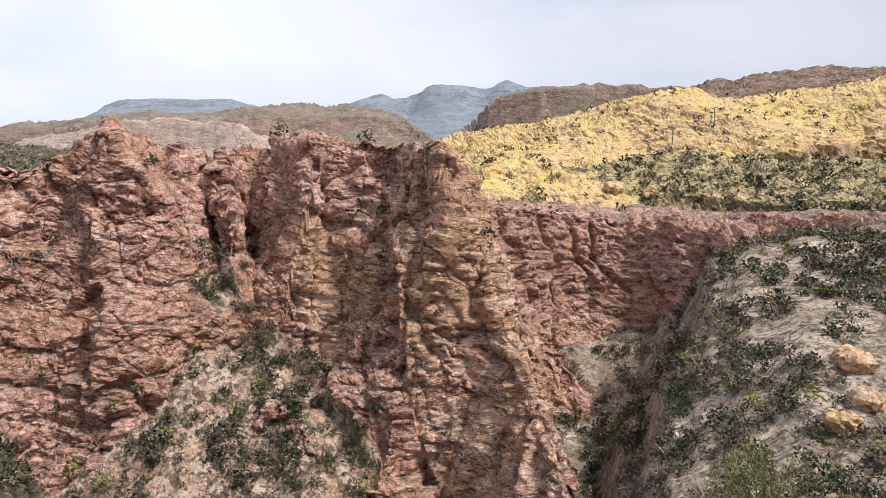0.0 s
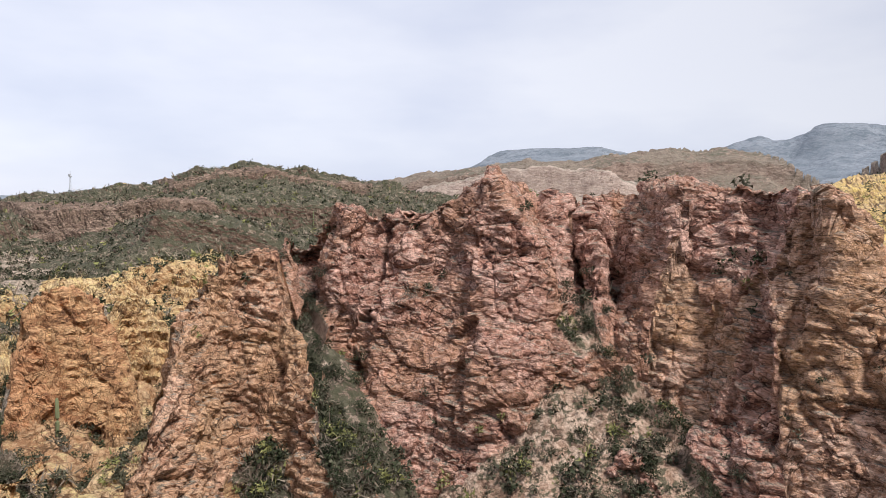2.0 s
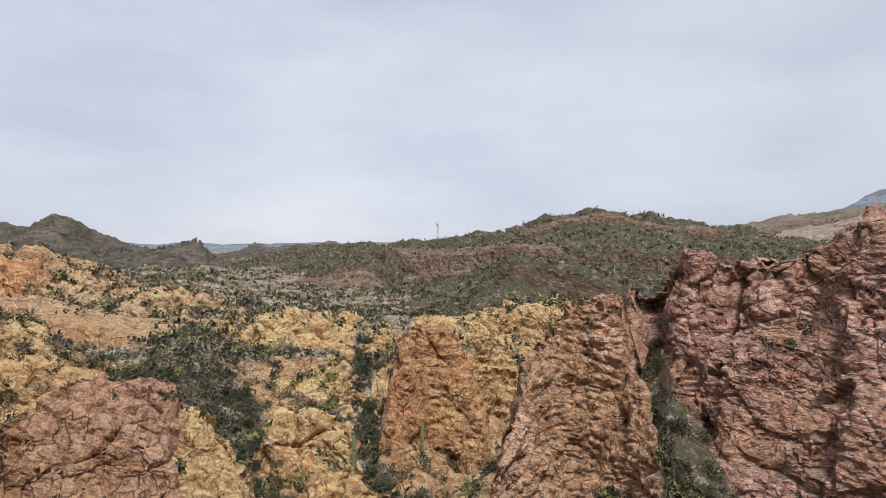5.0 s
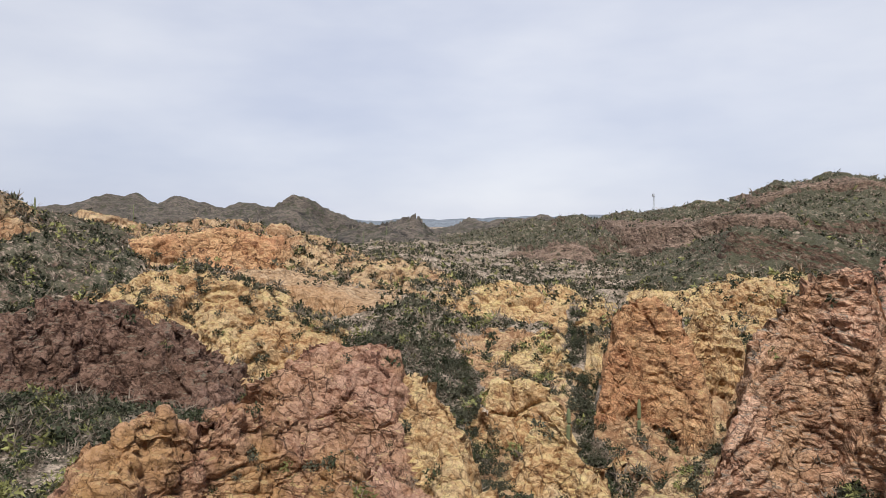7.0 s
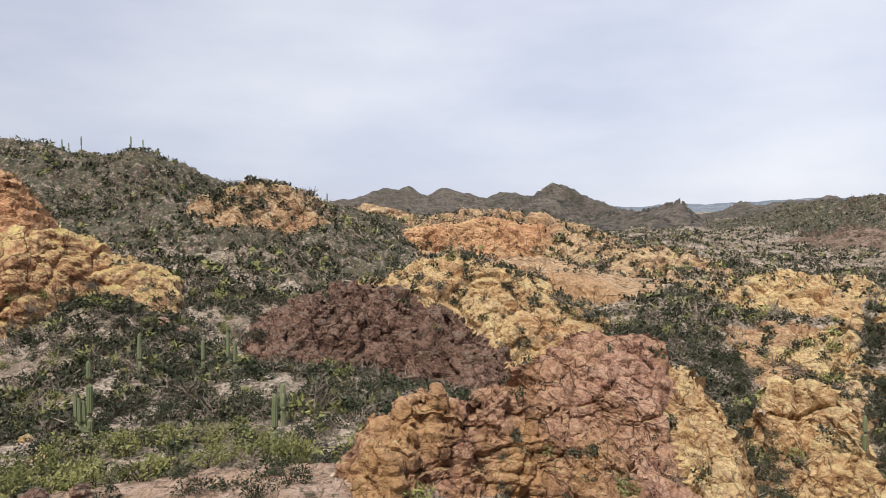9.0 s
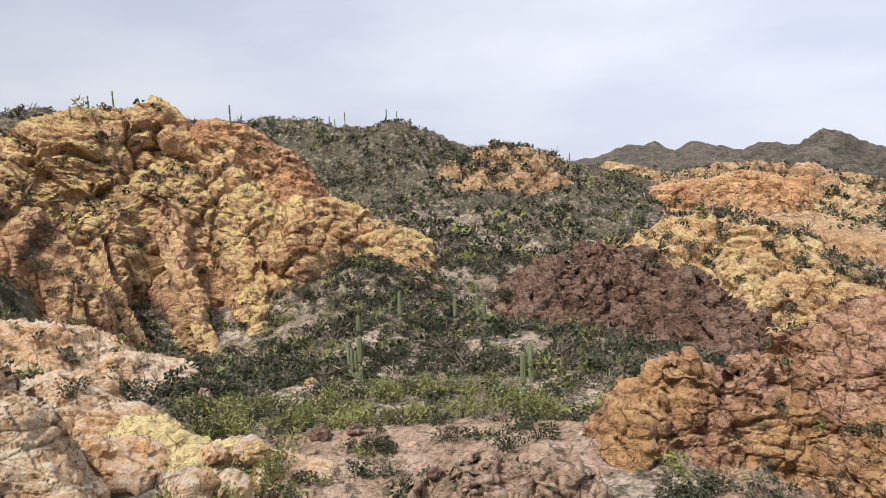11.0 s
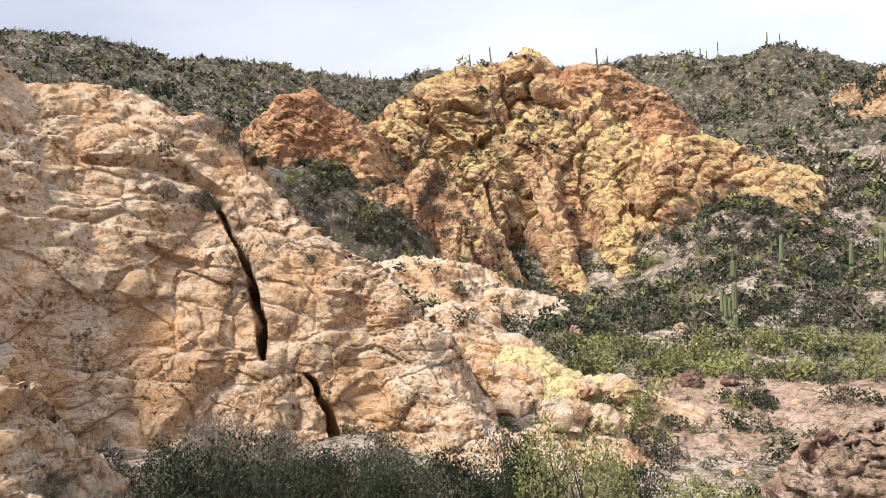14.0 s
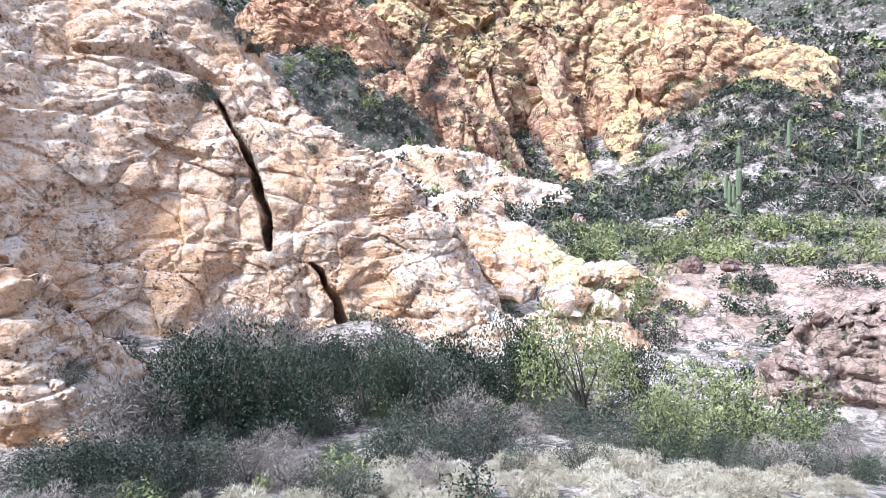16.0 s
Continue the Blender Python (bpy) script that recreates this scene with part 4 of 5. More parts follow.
ridge("pale_slab", ((126.8, 41, -20.2), (125.3, 42, -19.6), (123.6, 42, -20.2)), SLAB, SLAB, M_PALE, (0.25, 4), (0.22, 2.4), (0.2, 1.0), "pale grey-lichened rock slab among bushes", "rock outcrop", 0.0, lump=(0.45, 2.0), tail=1.0)
ridge("sand_slope", ((127, 46, -18.6), (121, 47, -18.9), (114, 47, -18.9), (107, 46, -19.0)), ((0, 0), (8, 0.5), (15, 0.6), (20, 4)), ((0, 0), (3, 0.6), (7, 3)), M_SAND, (1.2, 5), (0.3, 2.5), (0.12, 0.9), "bare pinkish sandy slope with scattered stones", "slope", 1.3)
ridge("sandy_ledge", ((107, 40, -20.6), (102, 41, -20.2), (97.6, 41, -20.6)), ((0, 0), (3, 0.4), (5, 3), (7, 6)), ((0, 0), (3, 0.5), (7, 4)), M_SAND, (0.8, 4), (0.25, 2), (0.12, 0.9), "bare pinkish sandy ledge above a drop", "ledge", 0.05)
ridge("pink_outcrop", ((114.7, 30, -24.3), (113.1, 31, -22.1), (110.4, 31.5, -21.5), (107.3, 32, -20.9), (106.5, 32, -22.3), (105.7, 32, -22.7), (102.4, 32, -22.4), (101.8, 31, -24.9)), ((0, 0), (0.8, 0.5), (2, 3), (3.4, 6), (6, 9)), ((0, 0), (2, 1.2), (6, 5)), M_SAND, (0.7, 3), (0.5, 1.6), (0.3, 0.9), "pinkish rock knob with a fluted face", "rock outcrop", 0.03, joints=((0, 1.1, 0.3),), lump=(0.4, 2.0))

FAN = [L["name"] for L in LAND].index("talus_fan") + 1
gully(((18.4, 99, -2.6, 0.3), (18.3, 91, -4.0, 0.35), (18.2, 85, -5.5, 0.45), (18.0, 79, -8.0, 0.6)), 9.0, 9.0)
gully(((18.2, 82, -6.5, 0.7), (17.3, 77, -9.6, 1.2), (15, 72, -14.2, 2.4), (12, 68, -18.6, 4.0), (9.6, 60, -25, 5.0)), 1.8, 3.0, FAN)
gully(((39.6, 95, -4.6, 0.6), (39.2, 87, -8.2, 0.9), (38.6, 81, -11.0, 1.2), (37.2, 76, -14.2, 1.7), (35.9, 70, -18.2, 2.2), (34.8, 62, -24, 2.8)), 4.0, 3.5, FAN + 1)
gully(((61.6, 125, -7, 1.0), (61.3, 108, -9.8, 1.1), (61.2, 98, -13, 1.2), (60.6, 86, -17.2, 1.3), (59.4, 76, -21.5, 1.8)), 4.0, 5.0)
gully(((71.2, 105, -8.5, 0.8), (70.0, 92, -12, 1.0), (69.0, 80, -15.5, 1.1), (68.2, 64, -20.5, 1.5)), 4.0, 4.0)
gully(((97, 70, -12.4, 2.0), (92, 61, -13.6, 2.6), (88, 58, -15.5, 2.0)), 1.2, 1.5)
# the dark crack down the near wall and its lower step
rent("near_rock_wall", ((158.6, 0.0, 0.06), (157.6, -2.2, 0.13), (156.4, -5.2, 0.17), (155.9, -8.4, 0.24), (155.8, -11.0, 0.30), (156.0, -13.6, 0.22)), 3.4)
rent("near_rock_wall", ((153.0, -15.4, 0.08), (152.4, -16.2, 0.15), (152.1, -17.4, 0.22), (151.3, -18.8, 0.26), (151.4, -21.4, 0.38), (152.2, -24.0, 0.44)), 3.4)
# the open shelf with its shrubs
rent("near_rock_wall", ((166.0, 2.6, 0.2), (162.4, 1.9, 0.4), (159.6, 0.9, 0.5), (157.6, -0.6, 0.3), (156.6, -0.9, 0.12)), 0.7)
rent("near_rock_wall", ((163.0, -4.2, 0.1), (161.2, -5.6, 0.3), (159.4, -6.4, 0.4), (158.6, -5.8, 0.15)), 0.45)
# clefts down the ribs of the dome
rent("dome_rib", ((136.9, -2.0, 0.1), (136.2, -5.0, 0.28), (135.2, -8.0, 0.22), (134.2, -10.6, 0.1)), 3.0)
rent("split_rib", ((134.6, -2.4, 0.1), (133.4, -6.0, 0.3), (132.2, -9.4, 0.26), (131.6, -11.6, 0.12)), 3.0)
rent("domed_rock", ((141.2, 3.2, 0.1), (139.0, 3.9, 0.25), (136.6, 3.0, 0.1)), 1.4)
# clefts of the canyon cliff
rent("red_canyon_cliff", ((33.3, -1.0, 0.3), (33.9, -3.4, 0.32), (34.1, -5.8, 0.26), (34.6, -8.4, 0.22)), 3.0)
rent("red_canyon_cliff", ((18.2, 1.2, 0.22), (18.1, -1.6, 0.26), (17.7, -4.6, 0.24), (17.3, -6.6, 0.16)), 4.0)

# ---- one sheet of ground from the eye to the horizon, parted into its landforms ----
AZ = np.concatenate([np.arange(-36, 184, 0.13), np.arange(184, 324, 2.0)])
ROWS_OUT = 460


def sheet():
    r0 = np.concatenate([np.linspace(0.05, 12, 40), np.exp(np.linspace(math.log(12.2), math.log(210), 900)), np.exp(np.linspace(math.log(212), math.log(4900), 260))])
    coarse = AZ[::4]
    a = np.radians(coarse)[:, None]
    x, y = -r0[None] * np.sin(a), r0[None] * np.cos(a)
    z, _ = height(x.ravel(), y.ravel())
    z = z.reshape(x.shape)
    el = np.degrees(np.arctan2(z, r0[None]))
    de, dl = np.diff(el, axis=1), np.diff(np.log(r0))[None]
    top = np.maximum.accumulate(el, axis=1)
    hidden = el[:, 1:] < top[:, :-1] - 0.6
    w = np.where(hidden, 0.05, 1.0) * np.where(el[:, 1:] < -33, 0.04, 1.0) * (np.maximum(de, 0) + 0.12 * np.minimum(np.maximum(-de, 0), 0.5)) + 0.25 * dl
    kern = np.exp(-np.linspace(-2, 2, 9) ** 2)
    kern /= kern.sum()
    for _ in range(2):
        w = np.apply_along_axis(lambda c: np.convolve(np.pad(c, 4, "edge"), kern, "valid"), 0, w)
    cum = np.concatenate([np.zeros((len(coarse), 1)), np.cumsum(w, 1)], 1)
    rr = np.empty((len(coarse), ROWS_OUT))
    for i in range(len(coarse)):
        rr[i] = np.interp(np.linspace(0, cum[i, -1], ROWS_OUT), cum[i], r0)
    full = np.empty((len(AZ), ROWS_OUT))
    for j in range(ROWS_OUT):
        full[:, j] = np.interp(AZ, coarse, rr[:, j])
    a = np.radians(AZ)[:, None]
    x, y = -full * np.sin(a), full * np.cos(a)
    z, who = height(x.ravel(), y.ravel())
    return np.stack([x, y, z.reshape(x.shape)], -1), who.reshape(x.shape)


def grid_normals(P):
    da = np.roll(P, -1, 0) - np.roll(P, 1, 0)
    dr = np.empty_like(P)
    dr[:, 1:-1] = P[:, 2:] - P[:, :-2]
    dr[:, 0], dr[:, -1] = P[:, 1] - P[:, 0], P[:, -1] - P[:, -2]
    n = np.cross(dr, da)
    n /= np.linalg.norm(n, axis=-1, keepdims=True) + 1e-9
    return np.where(n[..., 2:] < 0, -n, n)


def cells(x, y, z, seed):
    """Worley cells: nearest and second nearest distance, and a random value for each cell."""
    fx, fy, fz = (np.floor(v).astype(np.int64) for v in (x, y, z))
    d1, d2, rnd = np.full(x.shape, 9.0), np.full(x.shape, 9.0), np.zeros(x.shape)
    for dx in (-1, 0, 1):
        for dy in (-1, 0, 1):
            for dz in (-1, 0, 1):
                cx, cy, cz = fx + dx, fy + dy, fz + dz
                h = lattice(cx, cy, cz, seed)
                d = np.sqrt((cx + h - x) ** 2 + (cy + (h * 7.31) % 1 - y) ** 2 + (cz + (h * 53.7) % 1 - z) ** 2)
                near = d < d1
                d2 = np.where(near, d1, np.minimum(d2, d))
                rnd = np.where(near, (h * 311.3) % 1, rnd)
                d1 = np.where(near, d, d1)
    return d1, d2, rnd


def ledges(P, who, N):
    """Strata, joints, blocks and hollows pushed in and out along the face."""
    out = np.zeros(who.shape)
    steep = np.clip(1.3 - N[..., 2] * 1.1, 0.25, 1)
    todo = []
    for i, L in enumerate(LAND):
        if L["strata"][0] + L["lump"][0]:
            where = np.nonzero((who == i + 1).ravel())[0]
            todo += [(i, L, w) for w in np.array_split(where, len(where) // 16000 + 1) if len(w)]
    for i, L, w in todo:       # in small batches, to stay quick
        m = np.unravel_index(w, who.shape)
        amp, size = L["strata"]
        la, ls = L["lump"]
        amp = amp or 0.4
        x, y, z = P[m].T
        wx, wy, wz = (fnoise(x / 6, y / 6, z / 6, 3, 201 + i + k) for k in (0, 31, 62))
        a = radians(L["facing"])
        right = x * math.cos(a) + y * math.sin(a)
        lay = (z + 0.2 * right + 0.55 * wx) / size
        saw, layer = lay % 1.0, np.floor(lay).astype(np.int64)
        hard = lattice(layer, layer * 0, layer * 0 + i, 7)
        step = np.where(saw < 0.8, saw / 0.8, (1 - saw) / 0.2) * (0.2 + 0.8 * hard) * np.clip(0.55 + 0.9 * fnoise(x / 5, y / 5, z / 5, 2, 231 + i), 0, 1)
        d = amp * 1.25 * step
        for k, (big, flat) in enumerate(((3.2, 1.5), (1.2, 2.2))):
            b = big * size
            d1, d2, rnd = cells((x + 0.8 * wx) / b, (y + 0.8 * wy) / b, (z + 0.16 * right + 0.6 * wz) / b * flat, 331 + i + 17 * k)
            gap = d2 - d1
            here = np.clip(0.35 + 1.3 * (wy, wz)[k], 0, 1)
            d = d + L["blocks"] * amp * (0.75, 0.4)[k] * ((rnd - 0.5) * 1.4 - here * np.exp(-(gap / 0.07) ** 2))
        d = d + amp * 0.6 * fnoise(x / size / 3.5, y / size / 3.5, z / size / 3.0, 4, 291 + i, 0.55)
        d = d + 0.13 * np.clip(np.hypot(x, y) / 70, 0.85, 1.6) * fnoise(x / 0.9, y / 0.9, z / 0.6, 2, 351 + i, 0.7)
        d = d - amp * 0.8 * np.clip(0.16 - np.abs(fnoise(x / size / 2.6, y / size / 2.6, z / size / 1.3, 3, 311 + i)), 0, 1) / 0.16
        if la:
            d1, d2, rnd = cells((x + 0.9 * wx) / ls, (y + 0.9 * wy) / ls, (z + 0.8 * wz) / ls * 1.25, 431 + i)
            GAPS[m] = d2 - d1
            CELL[m] = 1 + (rnd * 1e6).astype(np.int64)
            d = d + la * (0.55 * rnd + 0.8 * np.sqrt(np.clip(d2 - d1, 0, 1)) - 0.7)
        for lean, space, depth in L["joints"]:
            t = radians(lean)
            q = (math.cos(t) * right - math.sin(t) * z) / space + 0.5 * wy + 0.25 * wz
            f = q % 1.0
            g = np.minimum(f, 1 - f) * space
            slab = lattice(np.floor(q).astype(np.int64), q.astype(np.int64) * 0, q.astype(np.int64) * 0, 5 + i)
            on = np.clip(0.6 + 1.2 * fnoise(x / 11, y / 11, z / 11, 2, 401 + i), 0, 1)
            d = d + depth * ((slab - 0.5) * 0.8 - on * np.exp(-(g / (0.13 * space)) ** 2))
        dist = np.hypot(x, y)
        az, el = np.degrees(np.arctan2(-x, y)) % 360, np.degrees(np.arctan2(z, dist))
        az = np.where(az > 300, az - 360, az)
        for land, course, deep in RENTS:
            if land == L["name"]:
                c, (wide,), _ = along(course, az + 0.25 * wy, el + 0.2 * wz)
                d = d - deep / 0.8 * np.clip(1.5 - c / wide, 0, 1)
        out[m] = d * (np.maximum(steep[m], 0.8) if la else steep[m])
    return out


P, WHO = sheet()
CELL = np.zeros(WHO.shape, np.int64)
GAPS = np.full(WHO.shape, -1.0)
N = grid_normals(P)
P = P + N * ledges(P, WHO, N)[..., None]
P[..., 2] += EYE
N = grid_normals(P)


def ground_object(name, mask, mat):
    """The quads of the sheet where mask holds, as one mesh."""
    n_a, n_r = WHO.shape
    ia, ir = np.nonzero(mask)
    ib = (ia + 1) % n_a
    quads = np.stack([ia * n_r + ir, ia * n_r + ir + 1, ib * n_r + ir + 1, ib * n_r + ir], 1)
    used, inv = np.unique(quads, return_inverse=True)
    inv = inv.reshape(quads.shape)
    me = bpy.data.meshes.new(name)
    me.vertices.add(len(used))
    me.vertices.foreach_set("co", P.reshape(-1, 3)[used].astype(np.float32).ravel())
    me.loops.add(len(inv) * 4)
    me.loops.foreach_set("vertex_index", inv.astype(np.int32).ravel())
    me.polygons.add(len(inv))
    me.polygons.foreach_set("loop_start", np.arange(0, len(inv) * 4, 4, dtype=np.int32))
    me.polygons.foreach_set("loop_total", np.full(len(inv), 4, np.int32))
    me.update(calc_edges=True)
    me.polygons.foreach_set("use_smooth", np.full(len(inv), mat in SMOOTH))
    me.materials.append(mat)
    me.validate()
    return new(name, me)


SMOOTH = (M_GROUND, M_SCRUB, M_TALUS, M_SAND, M_BLUE, M_MESA, M_PINKCLIFF, M_SKYLINE)
ALONE = ("rock tower", "rock fin", "rock dome", "rock outcrop", "rock spire", "butte", "rock wall")
QWHO = WHO[:, :-1]
tagged(ground_object("ground", QWHO == 0, M_GROUND), "stony desert soil between rocks and scrub", "ground", kind="structure")
QCELL = CELL[:, :-1]
SPLIT = {"domed_rock": "block", "dome_slab": "block", "dome_rib": "block", "split_rib": "block", "lichened_rib": "block", "dome_shoulder": "block", "lower_block_outcrop": "block", "orange_knoll": "block", "yellow_crest": "block", "orange_overhang": "block", "near_rock_wall": "slab", "cliff_buttress": "slab", "red_canyon_cliff": "slab", "hollow_cliff": "slab", "rock_tower": "block", "red_rock_fin": "slab", "cracked_rock": "slab", "fore_rock": "block", "lichen_outcrop": "block", "dome_foot_rib": "rib",
         "yellow_block_outcrop": "block", "dark_rock_mound": "block", "pink_outcrop": "block", "yellow_knoll": "block", "yellow_rock_flank": "block", "red_cap_rock": "block", "yellow_fan": "slab", "broken_ledge": "block", "tower_shoulder": "block", "rock_shelf": "block", "near_rock_toe": "slab"}
for i, L in enumerate(LAND):
    mask = QWHO == i + 1
    if not mask.any():
        continue
    kind = "" if L["category"] in ALONE else "structure"
    if L["name"] not in SPLIT:
        tagged(ground_object(L["name"], mask, L["mat"]), L["label"], L["category"], kind=kind)
        continue
    root = tagged(new(L["name"]), L["label"], L["category"], kind=kind)
    ids, counts = np.unique(QCELL[mask], return_counts=True)
    left = mask.copy()
    made = 0
    for c in [c for c, n in zip(ids, counts) if n >= 40]:
        todo = set(zip(*(v.tolist() for v in np.nonzero(mask & (QCELL == c)))))
        while todo and made < 150:      # one piece for each patch that hangs together
            ring = [todo.pop()]
            piece = list(ring)
            while ring:
                a, r = ring.pop()
                for q in ((a + 1, r), (a - 1, r), (a, r + 1), (a, r - 1)):
                    if q in todo:
                        todo.remove(q)
                        ring.append(q)
                        piece.append(q)
            if len(piece) >= 40:
                one = np.zeros(mask.shape, bool)
                one[tuple(np.array(piece).T)] = True
                ground_object(SPLIT[L["name"]], one, L["mat"]).parent = root
                left &= ~one
                made += 1
    if left.any():
        loose = ground_object("rubble", left, L["mat"])
        loose.parent = root
        tagged(loose, kind="stuff")

# ---- plants ----
def leaf_mat(name, lo, hi, rough=0.75):
    m, nt, bsdf = mat_nodes(name)
    geo = nt.nodes.new("ShaderNodeNewGeometry")
    info = nt.nodes.new("ShaderNodeObjectInfo")
    f = math_node(nt, "ADD", math_node(nt, "MULTIPLY", geo.outputs["Random Per Island"], 0.5), math_node(nt, "MULTIPLY", info.outputs["Random"], 0.4))
    patch = tex_noise(nt, geo.outputs["Position"], 0.25, 3)
    f = math_node(nt, "ADD", f, math_node(nt, "SUBTRACT", patch, 0.5))
    nt.links.new(ramp(nt, f, (0.05, lo), (0.95, hi)), bsdf.inputs["Base Color"])
    bsdf.inputs["Roughness"].default_value = rough
    return m


M_SAGE = leaf_mat("grey_green_scrub_leaves", (0.022, 0.025, 0.015), (0.125, 0.122, 0.082))
M_DARKLEAF = leaf_mat("dark_green_leaves", (0.012, 0.018, 0.009), (0.070, 0.084, 0.042))
M_VERDE = leaf_mat("yellow_green_twigs", (0.088, 0.098, 0.034), (0.32, 0.32, 0.122))
M_DRY = leaf_mat("dry_grey_twigs", (0.11, 0.09, 0.07), (0.38, 0.31, 0.245))
M_STRAW = leaf_mat("dry_grass", (0.28, 0.23, 0.14), (0.56, 0.49, 0.36))
M_BARK = leaf_mat("brown_bark", (0.05, 0.035, 0.025), (0.13, 0.10, 0.075))
M_CACTUS = leaf_mat("saguaro_skin", (0.13, 0.155, 0.08), (0.25, 0.275, 0.155))
SEED = np.random.default_rng(4)


def bush_shape(n_leaf, leaf, wide=1.0, tall=0.75, clumps=9, twig=0.0):
    """Leaves (triangles) in uneven clumps over a dome one unit in radius, as vertices and faces."""
    a = SEED.uniform(0, 2 * np.pi, clumps)
    rad = np.sqrt(SEED.uniform(0.02, 0.8, clumps)) * 0.75
    c = np.stack([rad * np.cos(a), rad * np.sin(a), SEED.uniform(0.3, 0.95, clumps) * (1 - 0.45 * rad)], 1)
    size = SEED.uniform(0.24, 0.46, clumps)
    pick = SEED.choice(clumps, n_leaf, p=size ** 2 / (size ** 2).sum())
    v = SEED.normal(size=(n_leaf, 3))
    v /= np.linalg.norm(v, axis=1, keepdims=True)
    pos = c[pick] + v * (size[pick] * SEED.uniform(0.45, 1.0, n_leaf) ** 0.5)[:, None]
    pos[:, 2] = np.abs(pos[:, 2])
    pos *= (wide, wide, tall)
    t = SEED.normal(size=(n_leaf, 3)) + v * (0.6 + twig)
    t /= np.linalg.norm(t, axis=1, keepdims=True)
    u = np.cross(t, SEED.normal(size=(n_leaf, 3)))
    u /= np.linalg.norm(u, axis=1, keepdims=True) + 1e-9
    ln = leaf * SEED.uniform(0.6, 1.5, n_leaf)[:, None] * (1 + 2.5 * twig)
    wd = leaf * 0.5 * SEED.uniform(0.6, 1.3, n_leaf)[:, None] * (1 - 0.6 * twig)
    verts = np.stack([pos - u * wd, pos + u * wd, pos + t * ln], 1).reshape(-1, 3)
    return verts, np.arange(n_leaf * 3).reshape(-1, 3)


def mesh_from(name, verts, faces, mat):
    me = bpy.data.meshes.new(name)
    k = faces.shape[1]
    me.vertices.add(len(verts))
    me.vertices.foreach_set("co", np.asarray(verts, np.float32).ravel())
    me.loops.add(faces.size)
    me.loops.foreach_set("vertex_index", faces.astype(np.int32).ravel())
    me.polygons.add(len(faces))
    me.polygons.foreach_set("loop_start", np.arange(0, faces.size, k, dtype=np.int32))
    me.polygons.foreach_set("loop_total", np.full(len(faces), k, np.int32))
    me.update(calc_edges=True)
    me.materials.append(mat)
    return me


def stems(n, tall, spread, thick):
    """A few crooked stems from the root, as thin tapering prisms."""
    r = thick
    vs, fs, k = [np.array((r, 0, -0.15)), np.array((-r / 2, r * 0.87, -0.15)), np.array((-r / 2, -r * 0.87, -0.15))], [], 3
    for _ in range(n):
        a, s = SEED.uniform(0, 2 * np.pi), SEED.uniform(0.3, 1.0) * spread
        low = 0
        for j in range(3):
            q = np.array([np.cos(a) * s * (j + 1) / 3, np.sin(a) * s * (j + 1) / 3, tall * (j + 1) / 3]) + SEED.normal(size=3) * 0.06
            r = thick * (1 - (j + 1) / 3.5)
            vs += [q + (r, 0, 0), q + (-r / 2, r * 0.87, 0), q + (-r / 2, -r * 0.87, 0)]
            fs += [(low, low + 1, k + 1, k), (low + 1, low + 2, k + 2, k + 1), (low + 2, low, k, k + 2)]
            low, k = k, k + 3
    return np.array(vs), np.array(fs)


KINDS = {   # leaves, leaf length in metres for a plant one metre in radius, width, height, twigginess
    "sage": (M_SAGE, 0.10, 1.0, 0.95, 0.0), "dark": (M_DARKLEAF, 0.09, 1.0, 1.05, 0.0),
    "verde": (M_VERDE, 0.09, 1.0, 1.15, 0.25), "dry": (M_DRY, 0.09, 1.0, 0.9, 0.8), "straw": (M_STRAW, 0.16, 1.0, 0.6, 0.9)}


def area_points(density, seed, keep):
    """Random points on the sheet, by area; density is per square metre for each landform."""
    rng = np.random.default_rng(seed)
    p00, p10, p01 = P[:-1, :-1], P[1:, :-1], P[:-1, 1:]
    area = np.linalg.norm(np.cross(p10 - p00, p01 - p00), axis=-1)
    who = WHO[:-1, :-1]
    dens = np.zeros(who.shape)
    for k, v in density.items():
        dens[who == k] = v
    n = N[:-1, :-1]
    lam = area * dens * keep(p00, n, who)
    hits = rng.poisson(np.minimum(lam, 4))
    ia, ir = np.nonzero(hits)
    u, v = rng.uniform(size=(2, len(ia)))
    pts = P[ia, ir] + (P[ia + 1, ir] - P[ia, ir]) * u[:, None] * 0.9 + (P[ia, ir + 1] - P[ia, ir]) * v[:, None] * 0.9
    return pts, who[ia, ir], rng


def growing(p, n, who):
    d = np.hypot(p[..., 0], p[..., 1])
    toward = -(p[..., 0] * n[..., 0] + p[..., 1] * n[..., 1]) / (d + 1e-6) + n[..., 2] * 0.25
    flat = np.clip((n[..., 2] - 0.3) / 0.4, 0, 1) ** 1.3
    flat = np.where(GAPS[:-1, :-1] >= 0, np.clip((n[..., 2] - 0.05) / 0.4, 0, 1), flat)
    gap = GAPS[:-1, :-1]
    hill = np.isin(who, HILLS)
    flat = flat * np.where((gap >= 0) & ~hill, np.interp(gap, (0.0, 0.12, 0.3), (4.0, 1.6, 0.15)), 1.0)
    clump = np.clip(0.85 + np.where(hill, 0.6, 0.9) * vnoise(p[..., 0] / 7, p[..., 1] / 7, p[..., 2] * 0, 77) + 0.8 * vnoise(p[..., 0] / 2.2, p[..., 1] / 2.2, p[..., 2] * 0, 78), 0, 2)
    near = d > 13
    az = np.degrees(np.arctan2(-p[..., 0], p[..., 1]))
    return flat * clump * near * (toward > -0.1) * (d < 900) * (az > -44) * np.interp(d, (120, 250, 900), (1.0, 0.45, 0.15)) * np.where((az > 95) & (d < 64), 0.4, 1.0) * np.where(az < -8, 0.72, 1.0)


